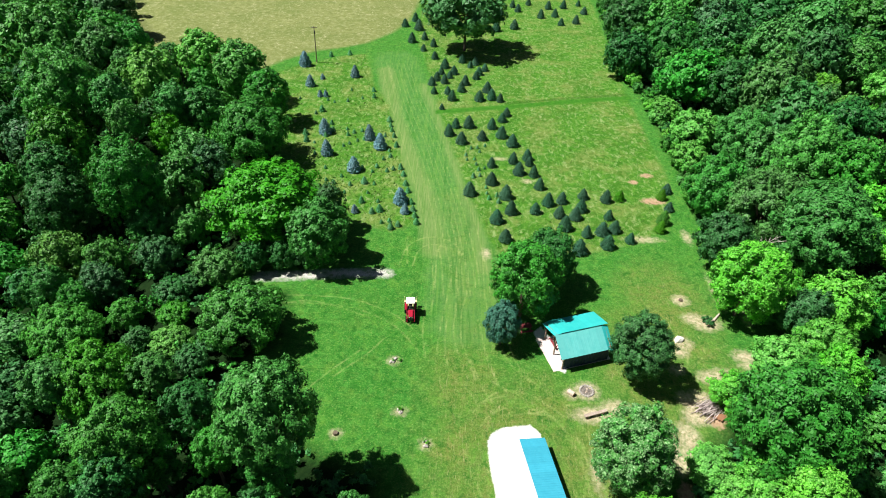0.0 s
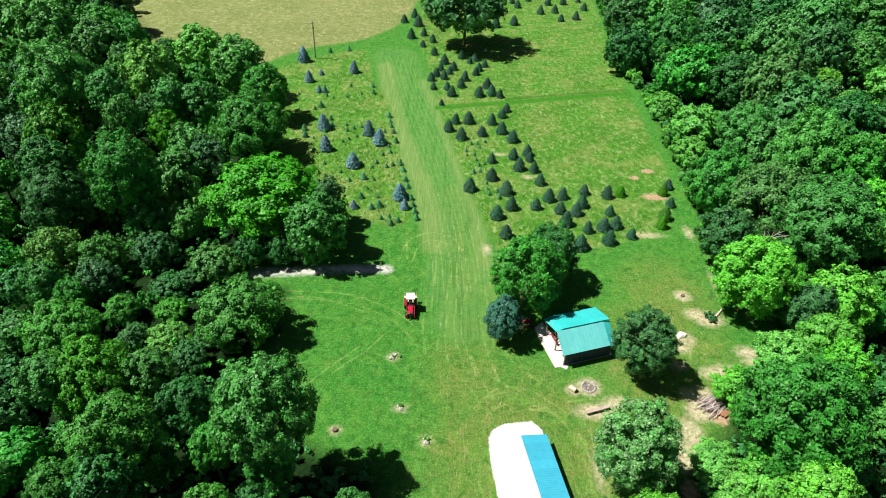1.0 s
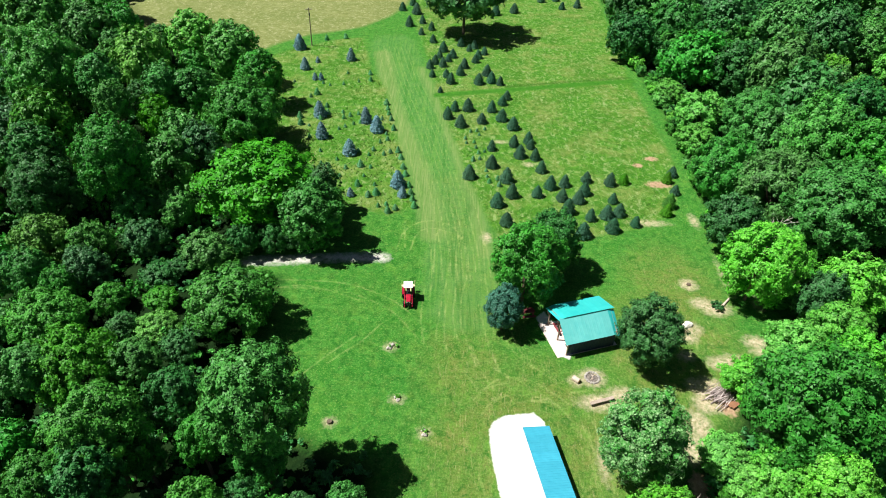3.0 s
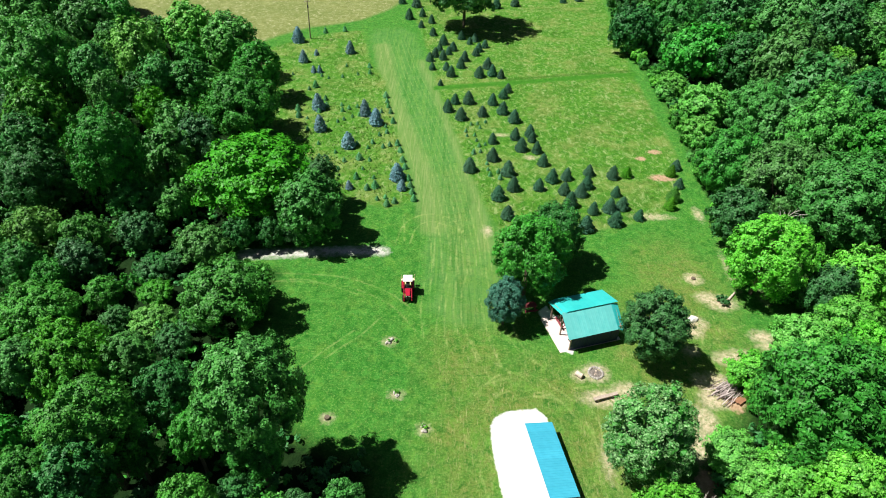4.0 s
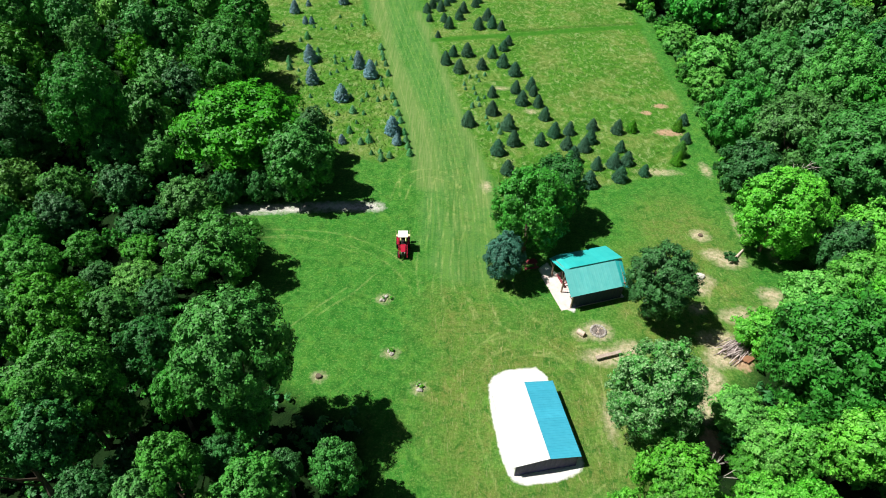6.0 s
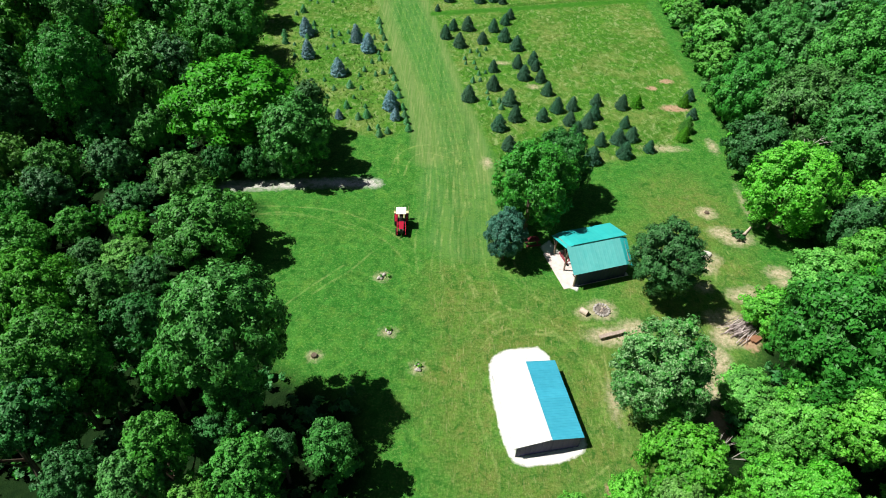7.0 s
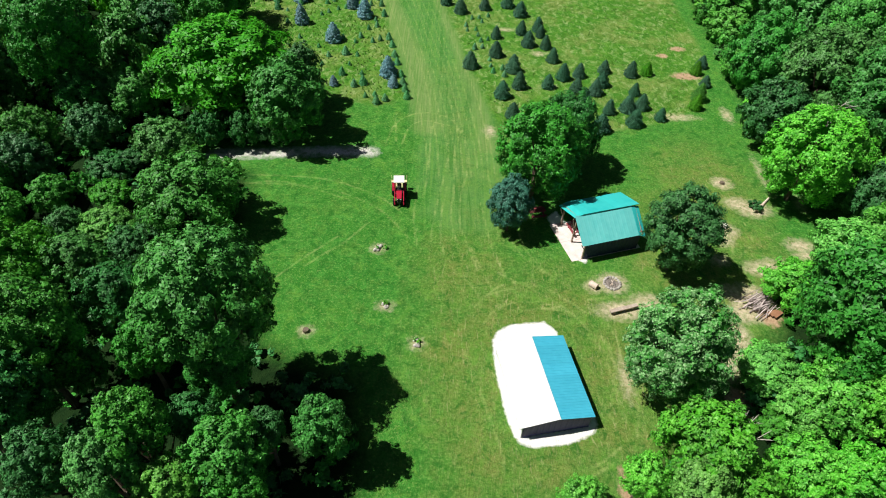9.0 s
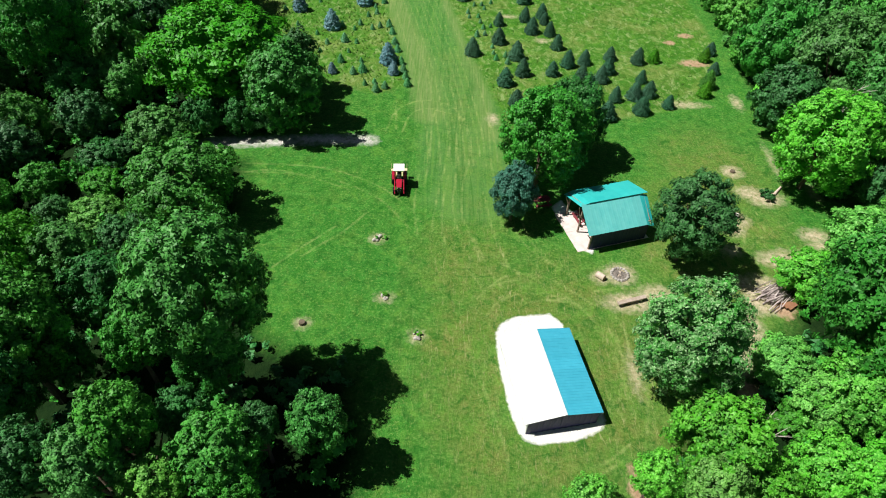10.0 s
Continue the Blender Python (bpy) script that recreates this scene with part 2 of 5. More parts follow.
# ---------------------------------------------------------------- ground
def ground_material():
    n = Nodes("ground")
    turf = n.noise(1.1, 6, 0.65)
    fine = n.noise(9.0, 3, 0.7)
    patch = n.noise(0.07, 4, 0.6)
    # mown strips run along the lane, slightly bent
    strips = n.noise(1.0, 6, 0.70, n.place((1.5, 0.06, 1), -12), 1.1)
    strips_2 = n.noise(1.0, 5, 0.7, n.place((3.4, 0.12, 1), -6.0), 0.8)
    edge = n.math("MULTIPLY", n.math("SUBTRACT", n.noise(1.7, 5, 0.7), 0.5), 1.6)
    soft = n.math("MULTIPLY", n.math("SUBTRACT", n.noise(0.35, 5, 0.7), 0.5), 5.0)

    def zone(name, low=-0.15, high=0.15, jitter=edge):
        return n.ramp(n.math("ADD", n.attr(name), jitter), low, high)

    mottle = n.noise(0.42, 6, 0.7, warp=0.6)
    speck = n.noise(4.2, 4, 0.75)
    lawn = n.mix((0.023, 0.135, 0.018), (0.060, 0.258, 0.036), n.ramp(turf, 0.38, 0.60))
    lawn = n.mix(lawn, (0.036, 0.190, 0.020), n.ramp(mottle, 0.52, 0.40, 0, 0.8))
    lawn = n.mix(lawn, (0.095, 0.210, 0.030), n.ramp(mottle, 0.51, 0.64, 0, 0.45))
    lawn = n.mix(lawn, (0.085, 0.225, 0.030), n.ramp(patch, 0.45, 0.75, 0, 0.4))
    worn = n.math("MULTIPLY", n.ramp(n.math("ADD", n.attr("worn"), soft), -2.5, 3.0, 0, 0.80), n.ramp(n.noise(0.22, 5, 0.7), 0.36, 0.60, 0.35, 1.0))
    lawn = n.mix(lawn, n.mix((0.095, 0.185, 0.024), (0.225, 0.215, 0.065), n.ramp(n.noise(0.9, 8, 0.78), 0.38, 0.62)), worn)
    lawn = n.mix(lawn, (0.22, 0.34, 0.085), n.ramp(speck, 0.53, 0.64, 0, 0.60))
    lawn = n.mix(lawn, (0.018, 0.090, 0.008), n.ramp(speck, 0.47, 0.36, 0, 0.6))
    blot = n.noise(0.75, 7, 0.72, warp=1.2)
    lawn = n.mix(lawn, (0.016, 0.120, 0.012), n.ramp(blot, 0.47, 0.36, 0, 0.75))
    lawn = n.mix(lawn, (0.130, 0.300, 0.040), n.ramp(blot, 0.53, 0.66, 0, 0.55))
    scratch = n.noise(1.0, 6, 0.75, n.place((3.2, 0.55, 1), 24), 1.6)
    lawn = n.mix(lawn, (0.44, 0.41, 0.20), n.math("MULTIPLY", worn, n.ramp(scratch, 0.56, 0.65, 0, 0.75)))
    in_lane = n.ramp(n.math("ADD", n.attr("lane"), soft), -2.0, 1.5, 0.12, 1.0)
    lawn = n.mix(lawn, (0.105, 0.250, 0.066), n.math("MULTIPLY", n.ramp(n.math("ADD", n.attr("lane"), soft), -0.5, 1.5), n.ramp(mottle, 0.36, 0.58, 0.25, 0.6)))
    lawn = n.mix(lawn, (0.125, 0.27, 0.045), n.math("MULTIPLY", in_lane, n.ramp(strips, 0.51, 0.62, 0, 0.48)))
    lawn = n.mix(lawn, (0.022, 0.14, 0.014), n.math("MULTIPLY", in_lane, n.ramp(strips, 0.48, 0.38, 0, 0.45)))
    lawn = n.mix(lawn, (0.20, 0.31, 0.085), n.math("MULTIPLY", in_lane, n.ramp(strips_2, 0.57, 0.66, 0, 0.28)))
    band = n.ramp(n.math("ADD", n.attr("band"), n.math("MULTIPLY", edge, 0.8)), -0.6, 0.9)
    lawn = n.mix(lawn, n.mix((0.13, 0.24, 0.055), (0.24, 0.31, 0.11), n.ramp(strips_2, 0.40, 0.60)), n.math("MULTIPLY", band, 0.62))
    meadow = n.mix((0.040, 0.170, 0.014), (0.095, 0.250, 0.028), n.ramp(n.noise(0.9, 6, 0.75), 0.42, 0.58))
    meadow = n.mix(meadow, (0.205, 0.250, 0.070), n.ramp(n.noise(0.13, 8, 0.78), 0.47, 0.60, 0, 0.70))
    meadow = n.mix(meadow, (0.040, 0.150, 0.012), n.ramp(n.noise(0.11, 7, 0.75), 0.50, 0.40, 0, 0.6))
    clumps = n.noise(1.0, 5, 0.72, n.place((1.25, 0.75, 1), 8), 0.9)
    meadow = n.mix(meadow, (0.29, 0.38, 0.150), n.ramp(clumps, 0.52, 0.64, 0, 0.70))
    meadow = n.mix(meadow, (0.045, 0.135, 0.012), n.ramp(clumps, 0.47, 0.36, 0, 0.7))
    meadow = n.mix(meadow, (0.035, 0.11, 0.008), n.ramp(speck, 0.43, 0.34, 0, 0.6))
    hay = n.mix((0.155, 0.188, 0.055), (0.240, 0.270, 0.100), n.ramp(n.noise(0.5, 8, 0.78), 0.40, 0.60))
    hay = n.mix(hay, (0.150, 0.195, 0.055), n.ramp(n.noise(0.07, 6, 0.7), 0.44, 0.64, 0, 0.85))
    hay = n.mix(hay, (0.48, 0.47, 0.28), n.ramp(n.noise(0.9, 7, 0.82, warp=1.0), 0.53, 0.64, 0, 0.85))
    hay = n.mix(hay, (0.12, 0.155, 0.040), n.ramp(n.noise(0.6, 6, 0.75), 0.46, 0.34, 0, 0.7))
    # wood floor near black: shade between the crowns is put into its colour
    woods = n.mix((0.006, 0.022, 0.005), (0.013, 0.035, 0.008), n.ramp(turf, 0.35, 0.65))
    bare = n.mix((0.42, 0.35, 0.21), (0.68, 0.58, 0.42), n.ramp(n.noise(2.4, 6, 0.7), 0.35, 0.65))
    bare = n.mix(bare, (0.13, 0.19, 0.04), n.ramp(n.noise(1.3, 5, 0.7), 0.56, 0.66, 0, 0.9))
    soil = n.mix((0.34, 0.22, 0.13), (0.52, 0.37, 0.24), n.ramp(n.noise(2.0, 6, 0.7), 0.35, 0.65))
    gravel = n.mix((0.74, 0.72, 0.68), (0.90, 0.89, 0.86), n.ramp(n.noise(14, 4, 0.8), 0.3, 0.7))
    stones = n.mix((0.42, 0.40, 0.37), (0.85, 0.82, 0.77), n.ramp(n.noise(5, 6, 0.8), 0.35, 0.7))
    stones = n.mix(stones, (0.10, 0.16, 0.03), n.ramp(n.noise(0.8, 5, 0.7), 0.55, 0.66, 0, 0.6))
    track = n.mix((0.24, 0.36, 0.07), (0.46, 0.50, 0.22), n.ramp(fine, 0.35, 0.65))

    color = n.mix(lawn, meadow, zone("meadow", -0.5, 0.5))
    color = n.mix(color, n.mix((0.030, 0.145, 0.012), (0.060, 0.215, 0.020), n.ramp(turf, 0.35, 0.65)), zone("path", -0.4, 0.4))
    color = n.mix(color, (0.035, 0.110, 0.012), n.math("MULTIPLY", zone("verge", -0.4, 0.4), 0.75))
    color = n.mix(color, hay, zone("hay", -0.9, 0.9))
    color = n.mix(color, track, n.math("MULTIPLY", n.ramp(n.math("ADD", n.attr("track"), n.math("MULTIPLY", edge, 0.16)), -0.04, 0.14), n.ramp(n.noise(0.45, 6, 0.85), 0.41, 0.58, 0, 0.55)))
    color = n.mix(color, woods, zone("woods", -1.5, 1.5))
    color = n.mix(color, bare, n.math("MULTIPLY", zone("bare", -0.40, 0.60), n.ramp(n.noise(1.9, 5, 0.75), 0.36, 0.56, 0.35, 0.95)))
    color = n.mix(color, soil, zone("soil", -0.2, 0.3))
    color = n.mix(color, stones, n.math("MULTIPLY", zone("drive", -0.5, 0.5), n.ramp(n.noise(0.9, 5, 0.7), 0.34, 0.56, 0.30, 1.0)))
    color = n.mix(color, gravel, n.ramp(n.math("ADD", n.attr("gravel"), n.math("MULTIPLY", edge, 0.35)), -0.12, 0.12))
    n.bump(n.math("ADD", n.math("MULTIPLY", turf, 0.7), n.math("MULTIPLY", fine, 0.5)), 1.0, 0.22)
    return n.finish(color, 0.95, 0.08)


BARE_SPOTS = [(17.2, 44.2, 1.5, 1.3), (15.3, 43.7, 0.8, 0.7), (17.6, 40.8, 2.4, 1.1), (20.2, 42.0, 1.6, 1.0), (30.4, 42.5, 2.1, 2.4), (38.3, 50.6, 1.5, 1.1), (25.4, 37.0, 1.0, 2.8), (29.0, 48.0, 0.9, 0.7), (35.5, 47.5, 1.2, 0.9), (35.2, 56.2, 2.0, 1.4),
              (30.9, 52.4, 1.3, 1.1), (33.0, 60.6, 1.2, 1.1), (-6.1, 47.8, 0.7, 0.55), (-4.7, 40.3, 0.7, 0.5), (-1.6, 36.2, 0.6, 0.6), (-11.5, 37.1, 0.6, 0.5),
              (6.0, 69.5, 0.6, 1.0), (31.0, 74.5, 2.6, 0.7), (26.6, 38.0, 0.6, 1.6), (9.4, 98.2, 1.2, 0.6),
              (14.6, 81.0, 0.9, 0.6), (38.5, 62.5, 0.4, 2.5), (14.0, 90.5, 1.0, 0.6), (-20.8, 85.9, 0.9, 0.7), (41.0, 57.5, 0.6, 1.2), (38.2, 75.5, 0.7, 1.6), (33.9, 47.5, 0.7, 1.0), (30.2, 50.9, 1.0, 0.8), (19.6, 41.8, 1.4, 0.7), (27.0, 36.5, 0.7, 1.8), (16.5, 33.4, 0.5, 1.6), (33.6, 57.0, 1.4, 1.0), (29.0, 43.6, 1.2, 1.2), (38.4, 49.2, 1.2, 0.8), (27.7, 38.5, 1.3, 1.8), (29.2, 41.2, 1.4, 1.2), (26.0, 35.2, 1.0, 1.6), (32.8, 47.0, 1.6, 1.0)]
SOIL_SPOTS = [(35.4, 85.5, 2.2, 1.0), (33.2, 91.5, 0.9, 0.8), (36.2, 94.0, 1.2, 0.8), (15.0, 23.8, 0.8, 1.7), (25.6, 31.2, 1.0, 1.6), (45.2, 61.5, 2.0, 2.0), (31.6, 40.7, 0.9, 1.0)]
WORN_LINE = [(3, 22), (4.5, 40), (3, 52), (2.5, 66), (0.5, 84)]
WHEEL_TRACKS = [
    [(-24, 58.0), (-14, 58.2), (-9, 56.3), (-5.5, 54.0), (-2.6, 50)],
]
SINGLE_TRACKS = [
    [(24, 39.5), (20, 43), (14.5, 42)],
    [(33.3, 54.0), (33.7, 52.6), (34.2, 51.7), (35.2, 51.7), (37.2, 52.6)],
    [(33.7, 52.6), (33.3, 50.9), (32.6, 49.8), (31.2, 48.6)],
    [(-7.0, 66), (-6.2, 71.0), (-3, 73.5), (1.0, 72.5), (2.6, 68)],
    [(-5.0, 66), (-4.4, 70.0), (-2.4, 71.6), (0.0, 70.6)],
    [(36.5, 63), (38.0, 57.5), (35.5, 53.8)],
    [(17.2, 37), (17.6, 33.5), (16.4, 28)],
    [(4.0, 41), (6.5, 44.0), (10.5, 43.6), (14, 40.5)],
    [(15.6, 31), (15.0, 37), (12, 41.5), (6, 45)],
]
# thin pale lines that the mower has left
THIN_TRACKS = [
    [(14.6, 38.4), (15.6, 36.6), (15.9, 34.6), (15.2, 32.4), (14.8, 30.8)],
    [(15.8, 39.6), (16.6, 37.4), (16.4, 35.0)],
    [(4.4, 38.6), (5.6, 40.6), (8.0, 41.6), (10.6, 41.4), (12.6, 40.4)],
    [(3.6, 40.6), (5.4, 42.6), (8.4, 43.2)],
    [(2.6, 36.0), (3.6, 33.0), (4.6, 29.6), (5.6, 26.6)],
    [(8.4, 25.6), (10.6, 25.0), (13.0, 25.6), (15.0, 27.2)],
    [(31.6, 51.6), (30.9, 50.2), (30.6, 48.8)],
    [(0.4, 73.3), (0.8, 66.9), (0.6, 61.2), (-0.5, 54.2), (-0.8, 48.9)],
    [(2.6, 68.3), (3.3, 61.4), (2.3, 57.2), (2.1, 51.6), (3.2, 48.3), (4.0, 45.2)],
    [(5.5, 69.7), (5.4, 61.5), (5.9, 56.4), (6.2, 50.1)],
    [(0.7, 58.1), (0.0, 51.5), (0.6, 47.3)],
    [(4.5, 55.4), (5.5, 48.4), (6.3, 46.1), (7.0, 43.9)],
    [(1.5, 45.4), (3.2, 43.7), (4.2, 41.6)],
    [(3.5, 48.3), (4.9, 43.7), (6.4, 41.3)],
    [(4.9, 28.3), (5.7, 26.4), (5.7, 24.7)],
    [(8.4, 40.4), (10.1, 40.8), (11.6, 40.6)],
    [(13.9, 31.2), (14.9, 29.2)],
    [(12.1, 39.9), (13.8, 37.4), (15.2, 38.1), (15.9, 36.3), (14.5, 33.9)],
    [(16.9, 35.2), (17.1, 32.4)],
    [(11.0, 24.0), (14.3, 25.9)],
    [(-6.3, 72.8), (-5.8, 66.5)],
    [(-13.1, 44.9), (-11.2, 47.0), (-9.6, 48.4), (-7.6, 51.5)],
    [(-15.5, 43.4), (-13.5, 46.0), (-10.4, 49.3)],
    [(-21.7, 57.2), (-18.7, 58.1), (-13.9, 56.7), (-9.9, 55.0)],
    [(8.0, 55), (8.6, 49), (10.5, 45.5), (13, 43.5)],
    [(-2.6, 58), (-2.9, 53), (-2.2, 48.5)],
    [(1.5, 64), (1.6, 58), (1.1, 53), (1.9, 49)],
    [(7.2, 51), (8.4, 47.5), (10.6, 45.2)],
    [(-1.6, 70), (-1.4, 62), (-1.9, 56)],
]
BAND_WEST = [(-16.5, 139), (-14.8, 130), (-12.6, 115), (-9.0, 101), (-4.9, 87), (-2.8, 77), (-2.0, 70)]
BAND_EAST = [(-6.9, 131), (-2.6, 113), (1.7, 92), (4.6, 77), (5.6, 66)]
LANE = [(6.0, 20), (4.6, 34), (3.4, 46), (3.2, 56), (2.6, 66), (0.4, 80), (-4.0, 100), (-9.5, 122), (-14.5, 146)]
LANE_FINE = [(np.interp(y, [q[1] for q in LANE], [q[0] for q in LANE]), y) for y in range(60, 147, 3)]
MOWN = [[(x + off * (1 + 0.10 * math.sin(y * 0.03 + off * 1.7)) + 0.07 * math.sin(y * 0.21 + off * 5), y) for x, y in LANE_FINE] for off in (-4.2, -3.1, -2.3, -1.2, -0.3, 0.5, 1.5, 2.2, 3.2)]


def spots(some, x, y):
    """How far inside the nearest of some oval spots, in metres."""
    best = np.full(np.shape(x), -4.0)
    for cx, cy, rx, ry in some:
        best = np.maximum(best, (1 - np.hypot((x - cx) / rx, (y - cy) / ry)) * min(rx, ry))
    return best


def build_ground():
    far = [90, 110, 135, 170, 230, 320, 500, 900, 1600, 2600]
    xs = np.concatenate([[-v for v in far[::-1]], np.arange(-75, -22, 0.7), np.arange(-22, 32, 0.25), np.arange(32, 75.1, 0.7), far])
    ys = np.concatenate([[-2600, -1200, -500, -200, -80, -30, 0, 10], np.arange(18, 76, 0.25), np.arange(76, 206.1, 0.65), [215, 230, 250, 280, 330, 420, 600, 1000, 1700, 2600]])
    gx, gy = np.meshgrid(xs, ys)
    x, y = gx.ravel(), gy.ravel()
    east, west, hay = gap_to(EAST_FIELD, x, y), gap_to(WEST_PLOT, x, y), gap_to(HAY_FIELD, x, y)
    meadow = np.maximum(east, west)
    rough = np.array([noise.noise(Vector((a * 0.9, b * 0.9, 0))) for a, b in zip(x, y)])
    swell = np.array([noise.noise(Vector((a * 0.05, b * 0.05, 3))) for a, b in zip(x, y)])
    near = (np.abs(x) < 76) & (y > 15) & (y < 207)
    z = ground_height(x, y) + near * (0.05 * rough * np.clip(meadow + 0.5, 0.25, 1) + 0.10 * swell * np.clip(gap_to(GRAVEL_PAD, x, y) / -6, 0, 1))
    cols, rows = len(xs), len(ys)
    base = (np.arange(rows - 1)[:, None] * cols + np.arange(cols - 1)).ravel()
    faces = np.stack([base, base + 1, base + cols + 1, base + cols], 1)
    me = mesh_from("ground", np.stack([x, y, z], 1).tolist(), faces.tolist(), ground_material(), True)
    pairs = [gap_to_line(beside(bent(line), off), 0.16, x, y) for line in WHEEL_TRACKS for off in (-0.75, 0.75)]
    track = np.max(pairs + [gap_to_line(bent(line), 0.16, x, y) for line in SINGLE_TRACKS] + [gap_to_line(bent(line), 0.15, x, y) for line in THIN_TRACKS] + [gap_to_line(line, 0.15, x, y) for line in MOWN], 0)
    lawn_worn = gap_to_line(WORN_LINE, 2.0, x, y)
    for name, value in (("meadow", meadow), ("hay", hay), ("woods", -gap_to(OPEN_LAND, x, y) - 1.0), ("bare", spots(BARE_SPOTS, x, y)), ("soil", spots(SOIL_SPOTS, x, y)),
                        ("path", np.minimum(gap_to_line(CROSS_PATH, 1.0, x, y), east + 1)), ("verge", np.minimum(gap_to_line([(a - 0.4, b + 1.6) for a, b in CROSS_PATH[1:]], 0.4, x, y), east)), ("gravel", np.maximum(gap_to(GRAVEL_PAD, x, y), gap_to(PAVILION_PAD, x, y))),
                        ("drive", gap_to_line(DRIVE, 0.85, x, y)), ("band", np.maximum(gap_to_line(BAND_WEST, 2.0, x, y), gap_to_line(BAND_EAST, 1.0, x, y))), ("track", track), ("lane", gap_to_line(LANE[3:], 6.0, x, y)), ("worn", np.maximum(lawn_worn, spots([(28, 48, 9, 11), (10, 34, 11, 13), (17, 30, 5, 10), (6.4, 60, 2.2, 12), (3, 45, 5, 6), (31, 60, 6, 8), (5, 30, 5, 9), (2, 36, 4, 7)], x, y)))):
        at = me.attributes.new(name, "FLOAT", "POINT")
        at.data.foreach_set("value", np.clip(value, -4, 4).astype(np.float32))
    return tagged(new("ground", me), "mown green lawn, rough meadow and dry hay field", "ground", kind="structure")


ground = build_ground()


# ---------------------------------------------------------------- trees
def quads(points, normals, sizes, rng, slim=0.62):
    """A small bent leaf-shaped quad at each point."""
    count = len(points)
    side = np.cross(normals, rng.normal(size=(count, 3)))
    side /= np.linalg.norm(side, axis=1, keepdims=True) + 1e-9
    ahead = np.cross(normals, side)
    s = sizes[:, None]
    bend = normals * s * 0.25
    verts = np.stack([points - ahead * s, points + side * s * slim - bend, points + ahead * s, points - side * s * slim - bend], 1)
    return verts.reshape(-1, 3), np.arange(4 * count).reshape(-1, 4)


def sprays(points, normals, sizes, rng):
    """A small three-cornered leaf spray at each point."""
    count = len(points)
    side = np.cross(normals, rng.normal(size=(count, 3)))
    side /= np.linalg.norm(side, axis=1, keepdims=True) + 1e-9
    ahead = np.cross(normals, side)
    s = sizes[:, None]
    w = rng.uniform(0.45, 0.85, (count, 1))
    verts = np.stack([points - ahead * s * 0.8 + side * s * w, points - ahead * s * 0.5 - side * s * w, points + ahead * s * 1.1 - normals * s * 0.2], 1)
    return verts.reshape(-1, 3), np.arange(3 * count).reshape(-1, 3)


def ico(level):
    bm = bmesh.new()
    bmesh.ops.create_icosphere(bm, subdivisions=level, radius=1)
    v = np.array([v.co[:] for v in bm.verts])
    faces = [tuple(p.index for p in q.verts) for q in bm.faces]
    bm.free()
    return v, faces


def crown_arrays(seed, lobes, leaves, leaf, tall=1.0, droop=0.0, core=1, chaos=0.36, lumpy=0.26):
    """A crown of radius 1 and half height tall about its middle: boughs that swell and sink, each of smaller leafy clumps with shaded gaps."""
    rng = np.random.default_rng(seed)
    off = Vector(rng.uniform(-20, 20, 3))
    centres, radii, small, small_r, out = [], [], [], [], []
    for k in range(lobes):
        up = 1 - 1.8 * (k + 0.5) / lobes
        turn = k * 2.39996 + rng.uniform(-0.5, 0.5)
        flat = math.sqrt(max(0, 1 - up * up)) * (1 + 0.22 * min(up, 0))
        way = np.array((flat * math.cos(turn), flat * math.sin(turn), up))
        swell = 1 + lumpy * noise.noise(Vector(way) * 1.6 + off) + 0.12 * noise.noise(Vector(way) * 4.1 + off)
        r = rng.uniform(0.10, 0.20) * (1.7 if lobes < 20 else 1.0)
        c = way * (1 - r * 0.9) * swell * rng.uniform(0.92, 1.03) * (1, 1, tall)
        c[2] -= droop * 0.25 * flat * flat
        for at, wide, many in ((c, r, 5), (c * 0.66, 0.22, 3)) if k % 3 == 0 else ((c, r, 5),):
            centres.append(at)
            radii.append(wide)
            for _ in range(many):
                d = rng.normal(size=3) + way * 0.9 + (0, 0, 0.3)
                d /= np.linalg.norm(d)
                small.append(at + d * wide * rng.uniform(0.6, 0.95))
                small_r.append(wide * rng.uniform(0.38, 0.72))
                out.append(way)
    small, small_r, out = np.array(small), np.array(small_r), np.array(out)
    share = small_r**1.7 / (small_r**1.7).sum()
    which = rng.choice(len(small), leaves, p=share)
    way = rng.normal(size=(leaves, 3)) + out[which] * 0.8 + (0, 0, 0.25)
    way /= np.linalg.norm(way, axis=1, keepdims=True)
    points = small[which] + way * (small_r[which] * (1 + rng.normal(size=leaves) * 0.16))[:, None]
    points[:, 2] -= droop * np.maximum(rng.normal(size=leaves), 0) * 0.06
    lean = way * 0.55 + out[which] * 0.6 + rng.normal(size=(leaves, 3)) * chaos + (0, 0, 0.15)
    lean /= np.linalg.norm(lean, axis=1, keepdims=True)
    verts, faces = sprays(points, lean, leaf * rng.uniform(0.55, 1.4, leaves), rng)
    faces = [tuple(q) for q in faces.tolist()]
    ball, ball_faces = ico(core)
    verts = [verts]
    start = leaves * 3
    for c, r in zip(centres + [np.zeros(3)], radii + [0.0]):
        lump = ball * (1 + 0.10 * rng.normal(size=(len(ball), 1)))
        lump = lump * r * 0.62 + c if r else lump * (0.28, 0.28, 0.28 * tall)
        verts.append(lump)
        faces += [tuple(i + start for i in q) for q in ball_faces]
        start += len(ball)
    return np.concatenate(verts), faces


